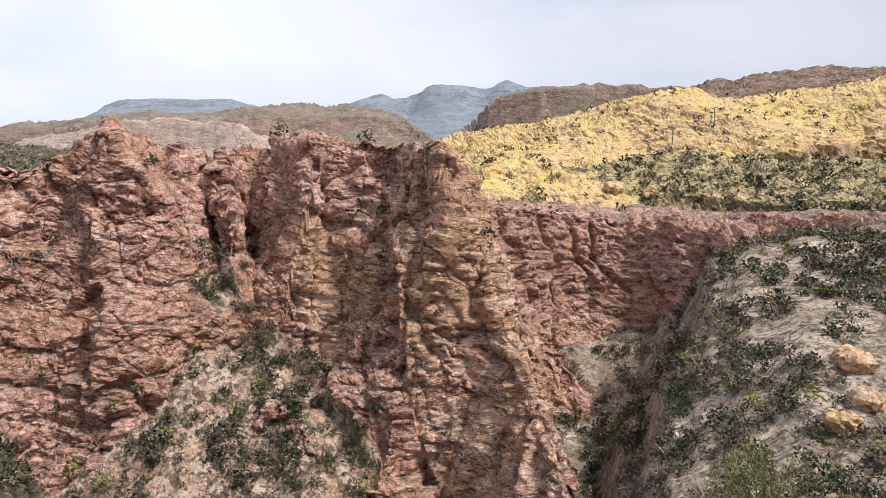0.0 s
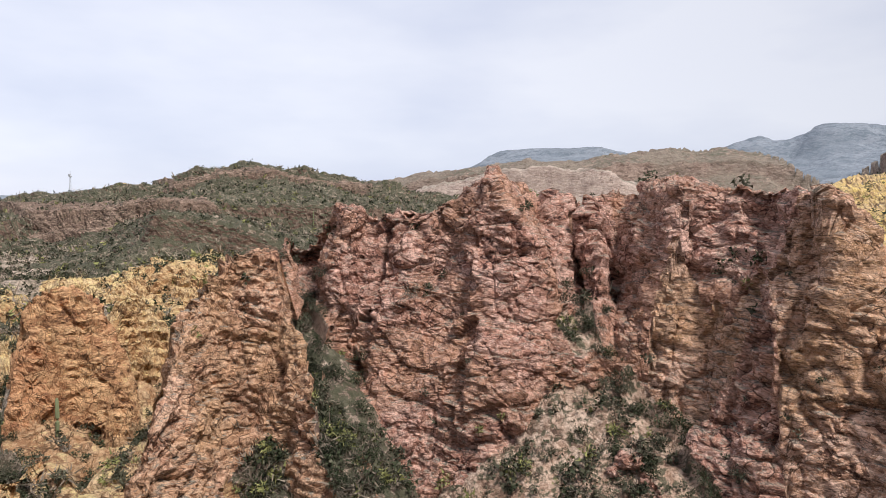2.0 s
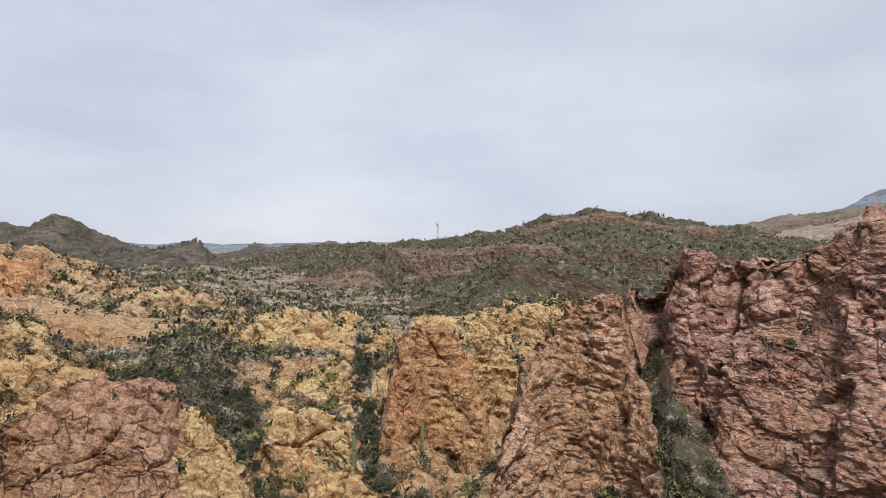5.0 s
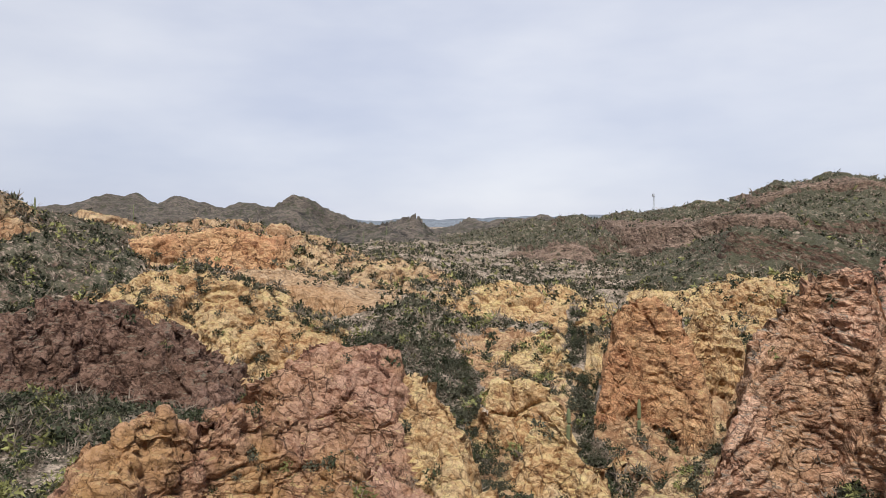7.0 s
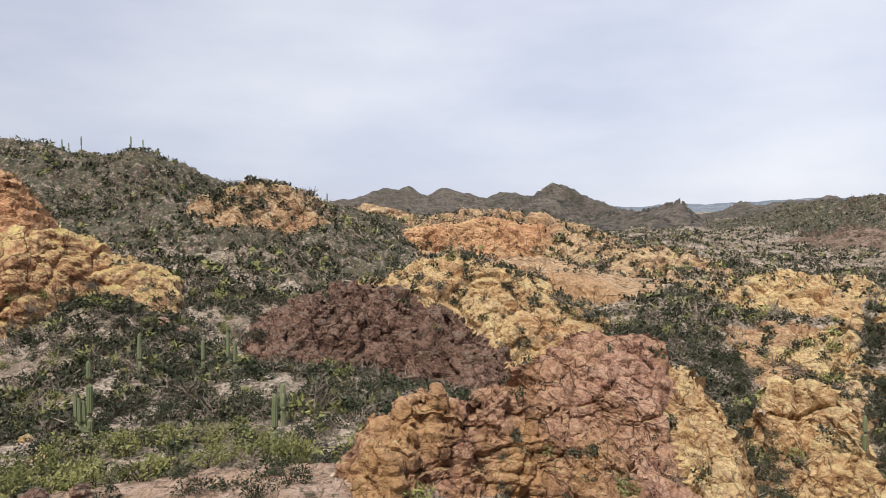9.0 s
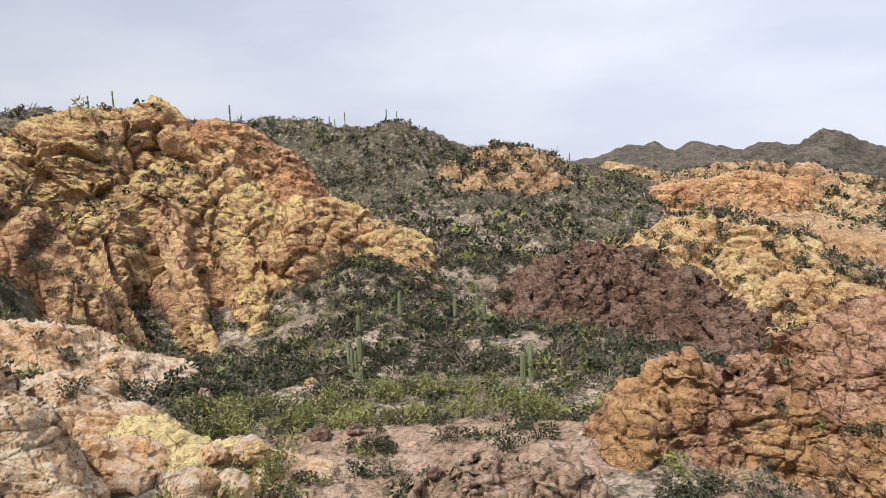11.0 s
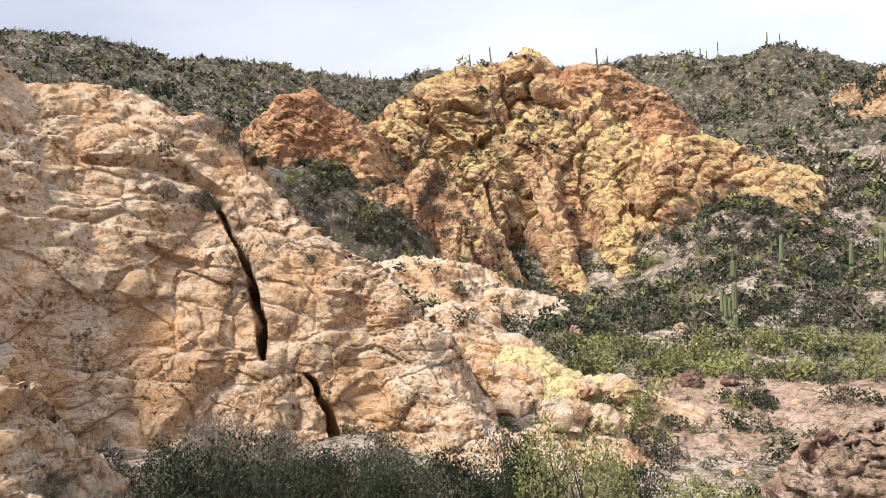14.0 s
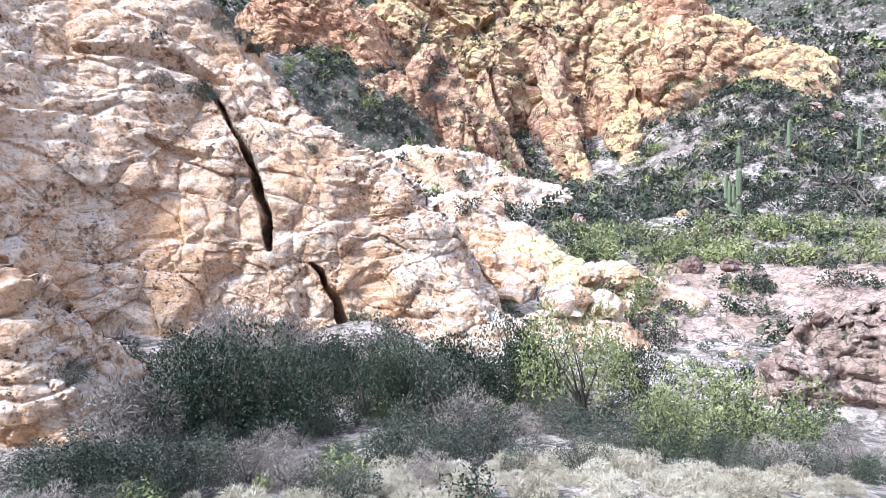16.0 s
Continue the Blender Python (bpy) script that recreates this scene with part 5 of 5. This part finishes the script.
HILLS = [i + 1 for i, L in enumerate(LAND) if L["name"] in ("scrub_ridge", "banded_hill", "brown_band", "yellow_hill")]
DENS = {0: 1.45}
for i, L in enumerate(LAND):
    if L["bushes"]:
        DENS[i + 1] = L["bushes"] * 0.75
pts, whose, rng = area_points(DENS, 9, growing)
dist = np.hypot(pts[:, 0], pts[:, 1])
rank = np.argsort(dist)
size = (0.3 + 0.75 * rng.uniform(0, 1, len(pts)) ** 1.5) * np.interp(dist, (20, 60, 150, 300), (0.9, 1.3, 1.2, 0.95))
sort = rng.choice(["sage", "dark", "verde", "dry"], len(pts), p=[0.44, 0.32, 0.08, 0.16])


LABELS = {"sage": "grey-green desert shrub on stony ground", "dark": "dark green rounded desert bush", "verde": "yellow-green palo verde bush",
          "dry": "dry grey leafless shrub", "straw": "tuft of pale dry grass"}
NAMES = {"sage": "desert_shrub", "dark": "dark_bush", "verde": "palo_verde", "dry": "dry_shrub", "straw": "grass_tuft"}


def plant_patterns(n_leaf, leaf_scale, tag, count=4):
    out = {}
    for k, (mat, leaf, wide, tall, twig) in KINDS.items():
        out[k] = []
        for c in range(count):
            v, f = bush_shape(n_leaf, leaf * leaf_scale, wide, tall, 10, twig)
            sv, sf = stems(7, tall * 0.75, 0.6, 0.03)
            out[k].append((mesh_from(k + "_leaves", v, f, mat), mesh_from(k + "_stems", sv, sf, M_BARK)))
    return out


def plant(kind, pair, x, y, z, s, turn, stretch=1.0, label=""):
    root = new(NAMES[kind])
    root.matrix_basis = Matrix.Translation((x, y, z)) @ Matrix.Rotation(turn, 4, "Z") @ Matrix.Diagonal((s, s, s * stretch, 1))
    tagged(root, label or LABELS[kind], "grass" if kind == "straw" else "bush", NAMES[kind] + "s in the valley")
    for nm, me in zip(("foliage", "stem"), pair):
        o = new(nm, me)
        o.parent = root
    return root


MID = plant_patterns(420, 1.05, "mid")
single = rank[:120]
for j in single:
    k = str(sort[j])
    x, y, z = pts[j]
    plant(k, MID[k][int(rng.integers(4))], x, y, z - 0.05, size[j], rng.uniform(0, 6.3), rng.uniform(0.8, 1.15))


def joined(name, idx, kinds, n_leaf, leaf_scale, label):
    """Shrubs past counting, as one mesh for each colour."""
    idx = np.asarray(idx)
    for k in kinds:
        mat, leaf, wide, tall, twig = KINDS[k]
        mine = idx[sort[idx] == k]
        vs, fs, base = [], [], 0
        for part_of in np.array_split(rng.permutation(mine), 8):
            if not len(part_of):
                continue
            v, f = bush_shape(n_leaf, leaf * leaf_scale, wide, tall, 7, twig)
            a, sc = rng.uniform(0, 6.3, len(part_of)), size[part_of]
            c, s = np.cos(a) * sc, np.sin(a) * sc
            x = c[:, None] * v[:, 0] - s[:, None] * v[:, 1]
            y = s[:, None] * v[:, 0] + c[:, None] * v[:, 1]
            all_v = np.stack([x, y, sc[:, None] * v[:, 2]], -1) + pts[part_of][:, None] - (0, 0, 0.08)
            vs.append(all_v.reshape(-1, 3))
            fs.append((f[None] + (np.arange(len(part_of)) * len(v))[:, None, None]).reshape(-1, 3) + base)
            base += len(part_of) * len(v)
        if vs:
            tagged(new(name, mesh_from(name, np.concatenate(vs), np.concatenate(fs), mat)), label, "scrub", kind="stuff")


rest = rank[120:]
joined("near_scrub", [j for j in rest if dist[j] < 62], ("sage", "dark", "verde", "dry"), 80, 2.1, "low desert scrub scattered on the near slopes")
joined("scrub", [j for j in rest if 62 <= dist[j] < 110], ("sage", "dark", "verde", "dry"), 44, 3.0, "scattered desert scrub on the slopes")
joined("distant_scrub", [j for j in rest if 110 <= dist[j] < 230], ("sage", "dark", "verde", "dry"), 15, 4.8, "scrub dotted over the far hillsides")
joined("far_scrub", [j for j in rest if dist[j] >= 230], ("sage", "dark", "verde", "dry"), 8, 7.0, "scrub speckling the distant slopes")

# ---- single plants, cacti and stones ----
RADIUS = np.hypot(P[..., 0], P[..., 1])


def stand(az, el):
    """Where the land first rises to an elevation at a heading."""
    c = int(np.argmin(np.abs(AZ - az)))
    e = np.degrees(np.arctan2(P[c, :, 2] - EYE, RADIUS[c]))
    ok = np.nonzero((e >= el) & (RADIUS[c] > 12))[0]
    j = int(ok[0]) if len(ok) else int(np.argmax(e))
    return Vector(P[c, j]), float(RADIUS[c, j])


def spot(az, d):
    """The land's surface at a heading and distance."""
    c = int(np.argmin(np.abs(AZ - az)))
    j = int(np.argmin(np.abs(RADIUS[c] - d)))
    return Vector(P[c, j])


NEAR = plant_patterns(4400, 0.34, "near", 3)


def grow(kind, az, d, r, stretch=1.0, patterns=NEAR, label=""):
    p = spot(az, d)
    plant(kind, patterns[kind][int(rng.integers(len(patterns[kind])))], p.x, p.y, p.z - 0.1 * r, r, rng.uniform(0, 6.3), stretch, label)


THICKET = (("dark", 165.5, 21.5, 2.0), ("dark", 162.0, 21.0, 2.3), ("dark", 158.6, 21.5, 2.6), ("dark", 155.6, 22.5, 2.0), ("dark", 150.4, 23.0, 1.8), ("dark", 147.6, 23.5, 1.6),
           ("sage", 144.6, 21.5, 1.9), ("dark", 141.0, 23.5, 2.0), ("dark", 137.2, 25.5, 2.2), ("verde", 132.0, 24.0, 2.6), ("dark", 134.6, 27.0, 1.9), ("dark", 127.2, 27.0, 2.0))
for kind, az, d, r in THICKET:
    grow(kind, az, d, r, 1.5)
for kind, az, d, r in (("verde", 121.5, 22.5, 2.6), ("verde", 117.6, 22.0, 2.4), ("verde", 124.6, 21.0, 1.8), ("dry", 169.6, 20.5, 2.0), ("dry", 166.8, 22.0, 1.8), ("sage", 173.6, 18.0, 1.5), ("sage", 170.0, 17.0, 1.4), ("sage", 166.0, 17.5, 1.4)):
    grow(kind, az, d, r, 1.1)
for kind, az, d, r in (("dry", 161.5, 17.5, 1.1), ("dry", 158.0, 17.0, 1.0), ("sage", 154.6, 15.8, 1.1), ("sage", 148.0, 18.5, 1.4), ("sage", 144.2, 18.0, 1.3), ("sage", 140.4, 19.0, 1.4), ("dry", 142.4, 21.0, 1.6), ("sage", 137.0, 17.0, 1.0)):
    grow(kind, az, d, r, 1.0)
for kind, az, d, r in (("sage", 129.6, 20.5, 1.5), ("dark", 125.4, 18.5, 1.0), ("dry", 112.4, 20.5, 1.4), ("sage", 115.0, 19.0, 1.1), ("dry", 109.6, 22.0, 1.1), ("sage", 132.6, 16.5, 0.9), ("dry", 146.0, 16.0, 0.8), ("dry", 152.6, 27.0, 1.2)):
    grow(kind, az, d, r, 1.0)
for az in (151.4, 149.6, 150.6, 146.6, 136.2, 134.4, 131.2, 129.4, 127.6, 125.0, 162.6, 157.0, 119.6, 122.8, 153.4, 138.8):
    grow("straw", az, rng.uniform(14.6, 17.0), rng.uniform(0.5, 0.8))
for az in np.arange(112, 172, 1.3):
    grow("straw", float(az), rng.uniform(12.5, 16.5), rng.uniform(0.35, 0.7))
for az in np.arange(111, 176, 1.9):
    grow(("sage", "dark", "sage", "dry")[int(rng.integers(4))], float(az), rng.uniform(16.5, 25), rng.uniform(0.7, 1.25), 1.0, NEAR)
for k, az in enumerate(np.arange(141, 167, 1.9)):
    grow(("dark", "sage", "dry", "dark", "sage")[k % 5], float(az), rng.uniform(24, 27.5), rng.uniform(1.3, 2.0), 1.35)
for k, az in enumerate((170.8, 168.6)):
    grow(("dark", "sage")[k % 2], az, rng.uniform(17.5, 20), rng.uniform(1.1, 1.6), 1.2)
for k, az in enumerate(np.arange(169.5, 179, 1.2)):
    grow(("dark", "sage", "dry")[k % 3], float(az), rng.uniform(14.5, 16.5), rng.uniform(0.7, 1.0), 1.0)
# shrubs against the foot of the near wall and on its upper ledge
for az, d, r in ((161.2, 29.5, 2.0), (159.4, 30.0, 1.9), (155.8, 30.5, 1.3)):
    grow("dry", az, d, r, 1.45)
for kind, az, el, r in (("dry", 157.4, 3.6, 1.1), ("sage", 156.2, 2.6, 0.9), ("sage", 155.0, 1.6, 0.9), ("dark", 154.2, 0.8, 0.8), ("sage", 158.8, -1.6, 0.9), ("sage", 157.8, -2.2, 0.8), ("dry", 161.4, -0.6, 0.9), ("dark", 151.2, -7.0, 0.6)):
    p, d = stand(az, el)
    plant(kind, NEAR[kind][int(rng.integers(3))], p.x, p.y, p.z - 0.15, r, rng.uniform(0, 6.3), 1.1, "desert shrub rooted on a rock ledge")
# palo verde thicket on the valley floor, with darker bushes behind
for az in (131.5, 129.8, 128.6, 126.4, 124.6, 123.2, 121.6, 120.2, 118.8, 117.0, 115.6, 114.2, 112.6, 111.0, 109.4, 107.8, 106.2, 104.8):
    grow("verde", az, rng.uniform(47, 54), rng.uniform(1.1, 1.9), 0.95, MID)
    grow("verde", az + 0.7, rng.uniform(54, 59), rng.uniform(1.3, 2.0), 1.0, MID)
for az in np.arange(103.5, 132, 1.25):
    grow("dark" if rng.uniform() < 0.6 else "sage", float(az), rng.uniform(60, 70), rng.uniform(1.2, 1.9), 0.95, MID)
for az, d, r in ((127.5, 38, 1.6), (126.6, 40, 1.5), (128.8, 41, 1.2), (125.6, 36, 1.3), (118.0, 44, 1.2), (112.5, 44, 1.1), (107.5, 40, 1.3), (105.0, 42, 1.4), (99.5, 47, 1.7), (101.5, 48, 1.4), (133.2, 40, 1.1), (140.0, 52, 1.2)):
    grow("dark" if r < 1.45 else "verde", az, d, r, 1.0, MID)
# thick scrub on the bench below the dome and on the slope beside it
for lo, hi, low, high, n in ((139.4, 156.0, -6.5, 0.6, 52), (112.0, 125.0, -12.5, -5.0, 44), (103.0, 113.0, -12.5, -6.5, 24)):
    for _ in range(n):
        p, d = stand(rng.uniform(lo, hi), rng.uniform(low, high))
        if 62 < d < 125:
            kind = ("sage", "verde", "sage", "dry")[int(rng.integers(4))]
            plant(kind, MID[kind][int(rng.integers(4))], p.x, p.y, p.z - 0.15, rng.uniform(0.8, 1.5), rng.uniform(0, 6.3), 0.95)
# bushes of the cliff gullies
for az, el, r in ((10.6, -15.6, 2.1), (9.4, -16.6, 1.9), (12.4, -15.0, 1.6), (14.0, -12.6, 1.5), (15.4, -11.0, 1.4), (16.8, -8.4, 1.2), (8.0, -19.0, 1.7), (7.0, -20.6, 1.6), (6.4, -22.4, 1.5), (11.8, -19.0, 1.5), (14.6, -18.0, 1.4), (9.6, -22.6, 1.5),
                  (17.2, -17.0, 1.3), (13.0, -22.0, 1.4), (35.2, -11.5, 1.4), (35.0, -13.5, 1.6), (34.6, -15.5, 1.6), (34.8, -17.5, 1.7), (34.2, -19.5, 1.8), (33.6, -21.0, 1.6), (-14.9, -16.2, 1.5), (-15.6, -18.2, 1.6), (-17.2, -15.6, 1.5), (-19.6, -13.2, 1.4)):
    p, d = stand(az, el)
    plant("dark", MID["dark"][int(rng.integers(4))], p.x, p.y, p.z - 0.2, r, rng.uniform(0, 6.3))
# scrub along the gully floors
for course, left, right, bed in GULLIES[1:2] + GULLIES[2:]:
    for (x0, y0, z0, w0), (x1, y1, z1, w1) in zip(course, course[1:]):
        for k in range(max(2, int(math.hypot(x1 - x0, y1 - y0) * 1.5))):
            u, w = rng.uniform(), max(w0, w1) + 0.8
            x, y = x0 + (x1 - x0) * u + rng.uniform(-w, w), y0 + (y1 - y0) * u + rng.uniform(-w, w)
            p = spot(math.degrees(math.atan2(-x, y)), math.hypot(x, y))
            kind = ("dark", "sage", "sage")[int(rng.integers(3))]
            plant(kind, MID[kind][int(rng.integers(4))], p.x, p.y, p.z - 0.15, rng.uniform(0.8, 1.6), rng.uniform(0, 6.3))
for az, el in ((-13.2, -17.5), (-13.8, -19.5), (-14.4, -15.6), (-14.8, -20.6), (-15.4, -17.0), (-15.8, -14.0), (-16.2, -19.2), (-16.6, -12.4), (-17.0, -16.6), (-17.4, -21.0), (-17.8, -13.6), (-18.4, -11.0), (-18.8, -17.8), (-19.4, -9.4), (-20.2, -8.0), (-12.6, -20.8)):
    p, d = stand(az, el)
    kind = ("dark", "sage", "sage")[int(rng.integers(3))]
    plant(kind, MID[kind][int(rng.integers(4))], p.x, p.y, p.z - 0.2, rng.uniform(1.1, 1.8), rng.uniform(0, 6.3))
# the pale green tree and its neighbours below the overlook
grow("verde", -24.4, 36, 2.6, 1.4, NEAR, "pale yellow-green palo verde tree below the overlook")
grow("verde", -31.5, 32, 1.9, 1.1, NEAR)
grow("dry", -28.6, 31, 1.6, 1.1, NEAR)
grow("dark", -29.8, 29, 1.1, 1.0, NEAR)


def rod(path, radii, sides=10, ribs=0.0, tip=True):
    """A bmesh tube along points, fluted when ribs is set, with a domed end."""
    bm = bmesh.new()
    rings = []
    for k, (p, r) in enumerate(zip(path, radii)):
        p = Vector(p)
        nxt = Vector(path[min(k + 1, len(path) - 1)])
        prv = Vector(path[max(k - 1, 0)])
        q = (nxt - prv).to_track_quat("Z", "Y")
        ring = []
        for s in range(sides):
            a = 2 * math.pi * s / sides
            rr = r * (1 - ribs * (s % 2))
            ring.append(bm.verts.new(p + q @ Vector((rr * math.cos(a), rr * math.sin(a), 0))))
        rings.append(ring)
    for a, b in zip(rings, rings[1:]):
        for s in range(sides):
            bm.faces.new((a[s], a[(s + 1) % sides], b[(s + 1) % sides], b[s]))
    if tip:
        bm.faces.new(rings[-1])
        bm.faces.new(rings[0][::-1])
    return bm


def part(name, bm, material, parent, label=""):
    me = bpy.data.meshes.new(name)
    bm.normal_update()
    bm.to_mesh(me)
    bm.free()
    me.materials.append(material)
    o = new(name, me)
    o.parent = parent
    return tagged(o, label)


def saguaro(p, tall, arms, label, thick=0.24):
    """A fluted column cactus with upturned arms: (angle, start, reach, rise)."""
    root = new("saguaro")
    root.location = p
    tagged(root, label, "cactus", "saguaros on the slopes")
    n = 9
    zs = [-0.3] + [tall * k / n for k in range(1, n)] + [tall * 0.97, tall]
    rs = [thick * 0.85] + [thick * (0.9 + 0.18 * math.sin(math.pi * k / n)) for k in range(1, n)] + [thick * 0.7, thick * 0.25]
    part("trunk", rod([(0.05 * math.sin(z), 0, z) for z in zs], rs, 20, 0.16), M_CACTUS, root)
    for ang, start, reach, up in arms:
        c, s = math.cos(ang), math.sin(ang)
        path = [(0, 0, start), (reach * 0.6 * c, reach * 0.6 * s, start + 0.05), (reach * c, reach * s, start + 0.35)] + [(reach * c, reach * s, start + 0.35 + up * k / 4) for k in range(1, 5)]
        part("arm", rod(path, [thick * 0.6, thick * 0.62, thick * 0.68, thick * 0.7, thick * 0.7, thick * 0.66, thick * 0.3], 16, 0.16), M_CACTUS, root)
    return root


saguaro(stand(118.9, -15.4)[0], 6.1, ((radians(118 + 180), 0.5, 0.75, 2.4), (radians(118 + 175), 0.6, 0.42, 2.0), (radians(118 + 165), 0.8, 1.05, 2.5)), "tall ribbed saguaro with three upturned arms among bushes", 0.22)
for az, el, tall, arms in ((106.0, -17.8, 4.4, ()), (105.3, -16.0, 3.6, ((0.3, 1.3, 0.4, 1.2), (3.4, 1.0, 0.4, 1.4)))):
    saguaro(stand(az, el)[0], tall, arms, "dark green saguaro column among palo verde bushes")
for az, el, tall in ((115.6, -11.6, 4.6), (109.4, -11.8, 5.4), (108.8, -12.2, 4.0), (111.2, -11.8, 3.8), (56.6, -15.6, 4.0), (62.0, -16.4, 3.2)):
    saguaro(stand(az, el)[0], tall, (), "single grey-green saguaro on the scrub slope", 0.2)
for az, el, tall in ((118.9, 4.6, 4.2), (115.7, 4.85, 3.6), (114.9, 4.95, 3.0), (120.1, 4.8, 3.0), (127.5, 5.3, 3.2), (119.7, 4.7, 2.6)):
    saguaro(stand(az, el)[0] - Vector((0, 0, 0.3)), tall, (), "thin saguaro standing on the ridge crest", 0.13)
for az, el, tall in ((135.6, 7.0, 2.6), (137.2, 6.6, 2.2), (138.3, 6.0, 1.8), (145.0, 6.1, 3.0), (148.6, 6.9, 3.0), (154.0, 8.0, 2.8), (142.2, 6.0, 2.4), (148.2, 6.8, 2.2)):
    saguaro(stand(az, el)[0] - Vector((0, 0, 0.3)), tall, (), "thin saguaro on the skyline above yellow rock", 0.12)
for az, el, tall in ((78.4, -1.9, 6.0), (95.4, 0.2, 4.0), (101.6, 0.0, 4.0), (76.6, -0.9, 5.0), (38.6, -1.2, 4.5), (-20.4, 3.4, 3.6), (-17.6, 2.0, 3.4), (-17.8, -1.6, 3.0)):
    saguaro(stand(az, el)[0] - Vector((0, 0, 0.2)), tall, (), "far single saguaro rising from scrub", 0.14)

# the thin mast on the hill
M_STEEL = mat_nodes("weathered_grey_steel")[0]
M_STEEL.node_tree.nodes["Principled BSDF"].inputs["Base Color"].default_value = (0.42, 0.44, 0.46, 1)
M_STEEL.node_tree.nodes["Principled BSDF"].inputs["Roughness"].default_value = 0.55
mast = new("radio_mast")
mast.location = stand(55.75, 1.15)[0] - Vector((0, 0, 0.5))
tagged(mast, "thin grey steel mast with a dish on a scrub hill", "mast")
H = 7.5
for k in range(4):
    a = math.pi / 2 * k
    part("leg", rod([(0.35 * math.cos(a), 0.35 * math.sin(a), 0), (0.22 * math.cos(a), 0.22 * math.sin(a), H)], [0.07, 0.05], 6), M_STEEL, mast)
for k in range(9):
    z = 0.4 + k * H / 9.5
    s = 1 if k % 2 else -1
    part("brace", rod([(0.33, 0.0, z), (-0.3 * s, 0.05, z + H / 10)], [0.035, 0.035], 5), M_STEEL, mast)
part("platform", rod([(0, 0, H * 0.86), (0, 0, H * 0.9)], [0.6, 0.6], 12), M_STEEL, mast)
part("dish", rod([(0.2, -0.5, H * 0.95), (0.2, -0.7, H * 0.95)], [0.2, 0.5], 12), M_STEEL, mast, "small round dish")
part("antenna", rod([(0, 0, H), (0, 0, H + 1.4)], [0.06, 0.04], 6), M_STEEL, mast)


# loose boulders
def boulder_mesh(seed, mat, fine=3):
    bm = bmesh.new()
    bmesh.ops.create_icosphere(bm, subdivisions=fine, radius=1.0)
    for v in bm.verts:
        n = noise.fractal(v.co * 1.1 + Vector((seed * 7.1, 0, 3)), 0.6, 2.0, 4)
        f = noise.cell(v.co * 1.7 + Vector((seed, seed, 0)))
        v.co *= 0.85 + 0.28 * n + 0.10 * f
        v.co.z *= 0.7
    me = bpy.data.meshes.new("boulder")
    bm.to_mesh(me)
    bm.free()
    me.materials.append(mat)
    return me


B_MESH = {"red": [boulder_mesh(k, M_RED) for k in (1, 2)], "pale": [boulder_mesh(k, M_PALE) for k in (3, 4)], "dark": [boulder_mesh(5, M_DARK)], "gold": [boulder_mesh(k, M_GOLD) for k in (6, 7)]}
S_MESH = [boulder_mesh(8, M_PALE, 2), boulder_mesh(9, M_RED, 2), boulder_mesh(10, M_SAND, 2)]
B_LABEL = {"red": "rough red-brown boulder fallen on the slope", "pale": "pale weathered boulder lying on stony ground", "dark": "dark reddish boulder among bushes", "gold": "rounded pale boulder with traces of lichen"}


def boulder(kind, p, r):
    o = new("boulder", S_MESH[("pale", "red", "gold").index(kind)] if r < 0.5 else B_MESH[kind][int(rng.integers(len(B_MESH[kind])))])
    o.matrix_basis = Matrix.Translation(p + Vector((0, 0, 0.25 * r))) @ Matrix.Rotation(rng.uniform(0, 6.3), 4, "Z") @ Matrix.Diagonal((r, r * rng.uniform(0.7, 1.0), r, 1))
    tagged(o, B_LABEL[kind], "boulder", "boulders on the slopes")


for kind, az, el, r in (("red", 13.5, -18.6, 1.7), ("red", 14.6, -19.4, 1.0), ("pale", -29.6, -13.0, 1.2), ("pale", -30.4, -13.6, 1.4), ("pale", -31.0, -16.0, 1.3), ("gold", -29.6, -17.6, 1.3), ("dark", 122.6, -19.0, 0.9), ("dark", 119.8, -19.0, 0.7),
                        ("dark", 113.6, -22.6, 0.5), ("red", 131.0, -15.0, 1.0), ("red", 129.4, -14.6, 0.9), ("pale", 128.0, -19.6, 1.3), ("pale", 130.6, -19.4, 1.0), ("pale", 132.6, -21.6, 1.5), ("pale", 129.8, -22.0, 1.2),
                        ("pale", 136.6, -20.4, 1.4), ("gold", 127.4, -20.0, 1.1), ("pale", 122.0, -16.4, 0.7), ("gold", 119.6, -14.6, 0.6), ("gold", 123.0, -15.0, 0.6), ("red", 114.0, -8.0, 1.3), ("red", 112.6, -8.6, 1.0), ("gold", -13.4, -1.6, 2.2), ("gold", -16.0, -2.0, 1.6)):
    boulder(kind, stand(az, el)[0], r)
scatter, owner, rng2 = area_points({0: 0.10, 1: 0.002, **{i + 1: 0.09 for i, L in enumerate(LAND) if L["name"] in ("talus_fan", "scrub_ridge", "gully_talus", "sand_slope")}}, 21, growing)
far_off = np.hypot(scatter[:, 0], scatter[:, 1])
close = scatter[np.argsort(far_off)][:220]
for q in close:
    boulder(("pale", "red", "gold")[int(rng.integers(3))], Vector(q) - Vector((0, 0, 0.1)), float(rng.uniform(0.15, 0.5)))
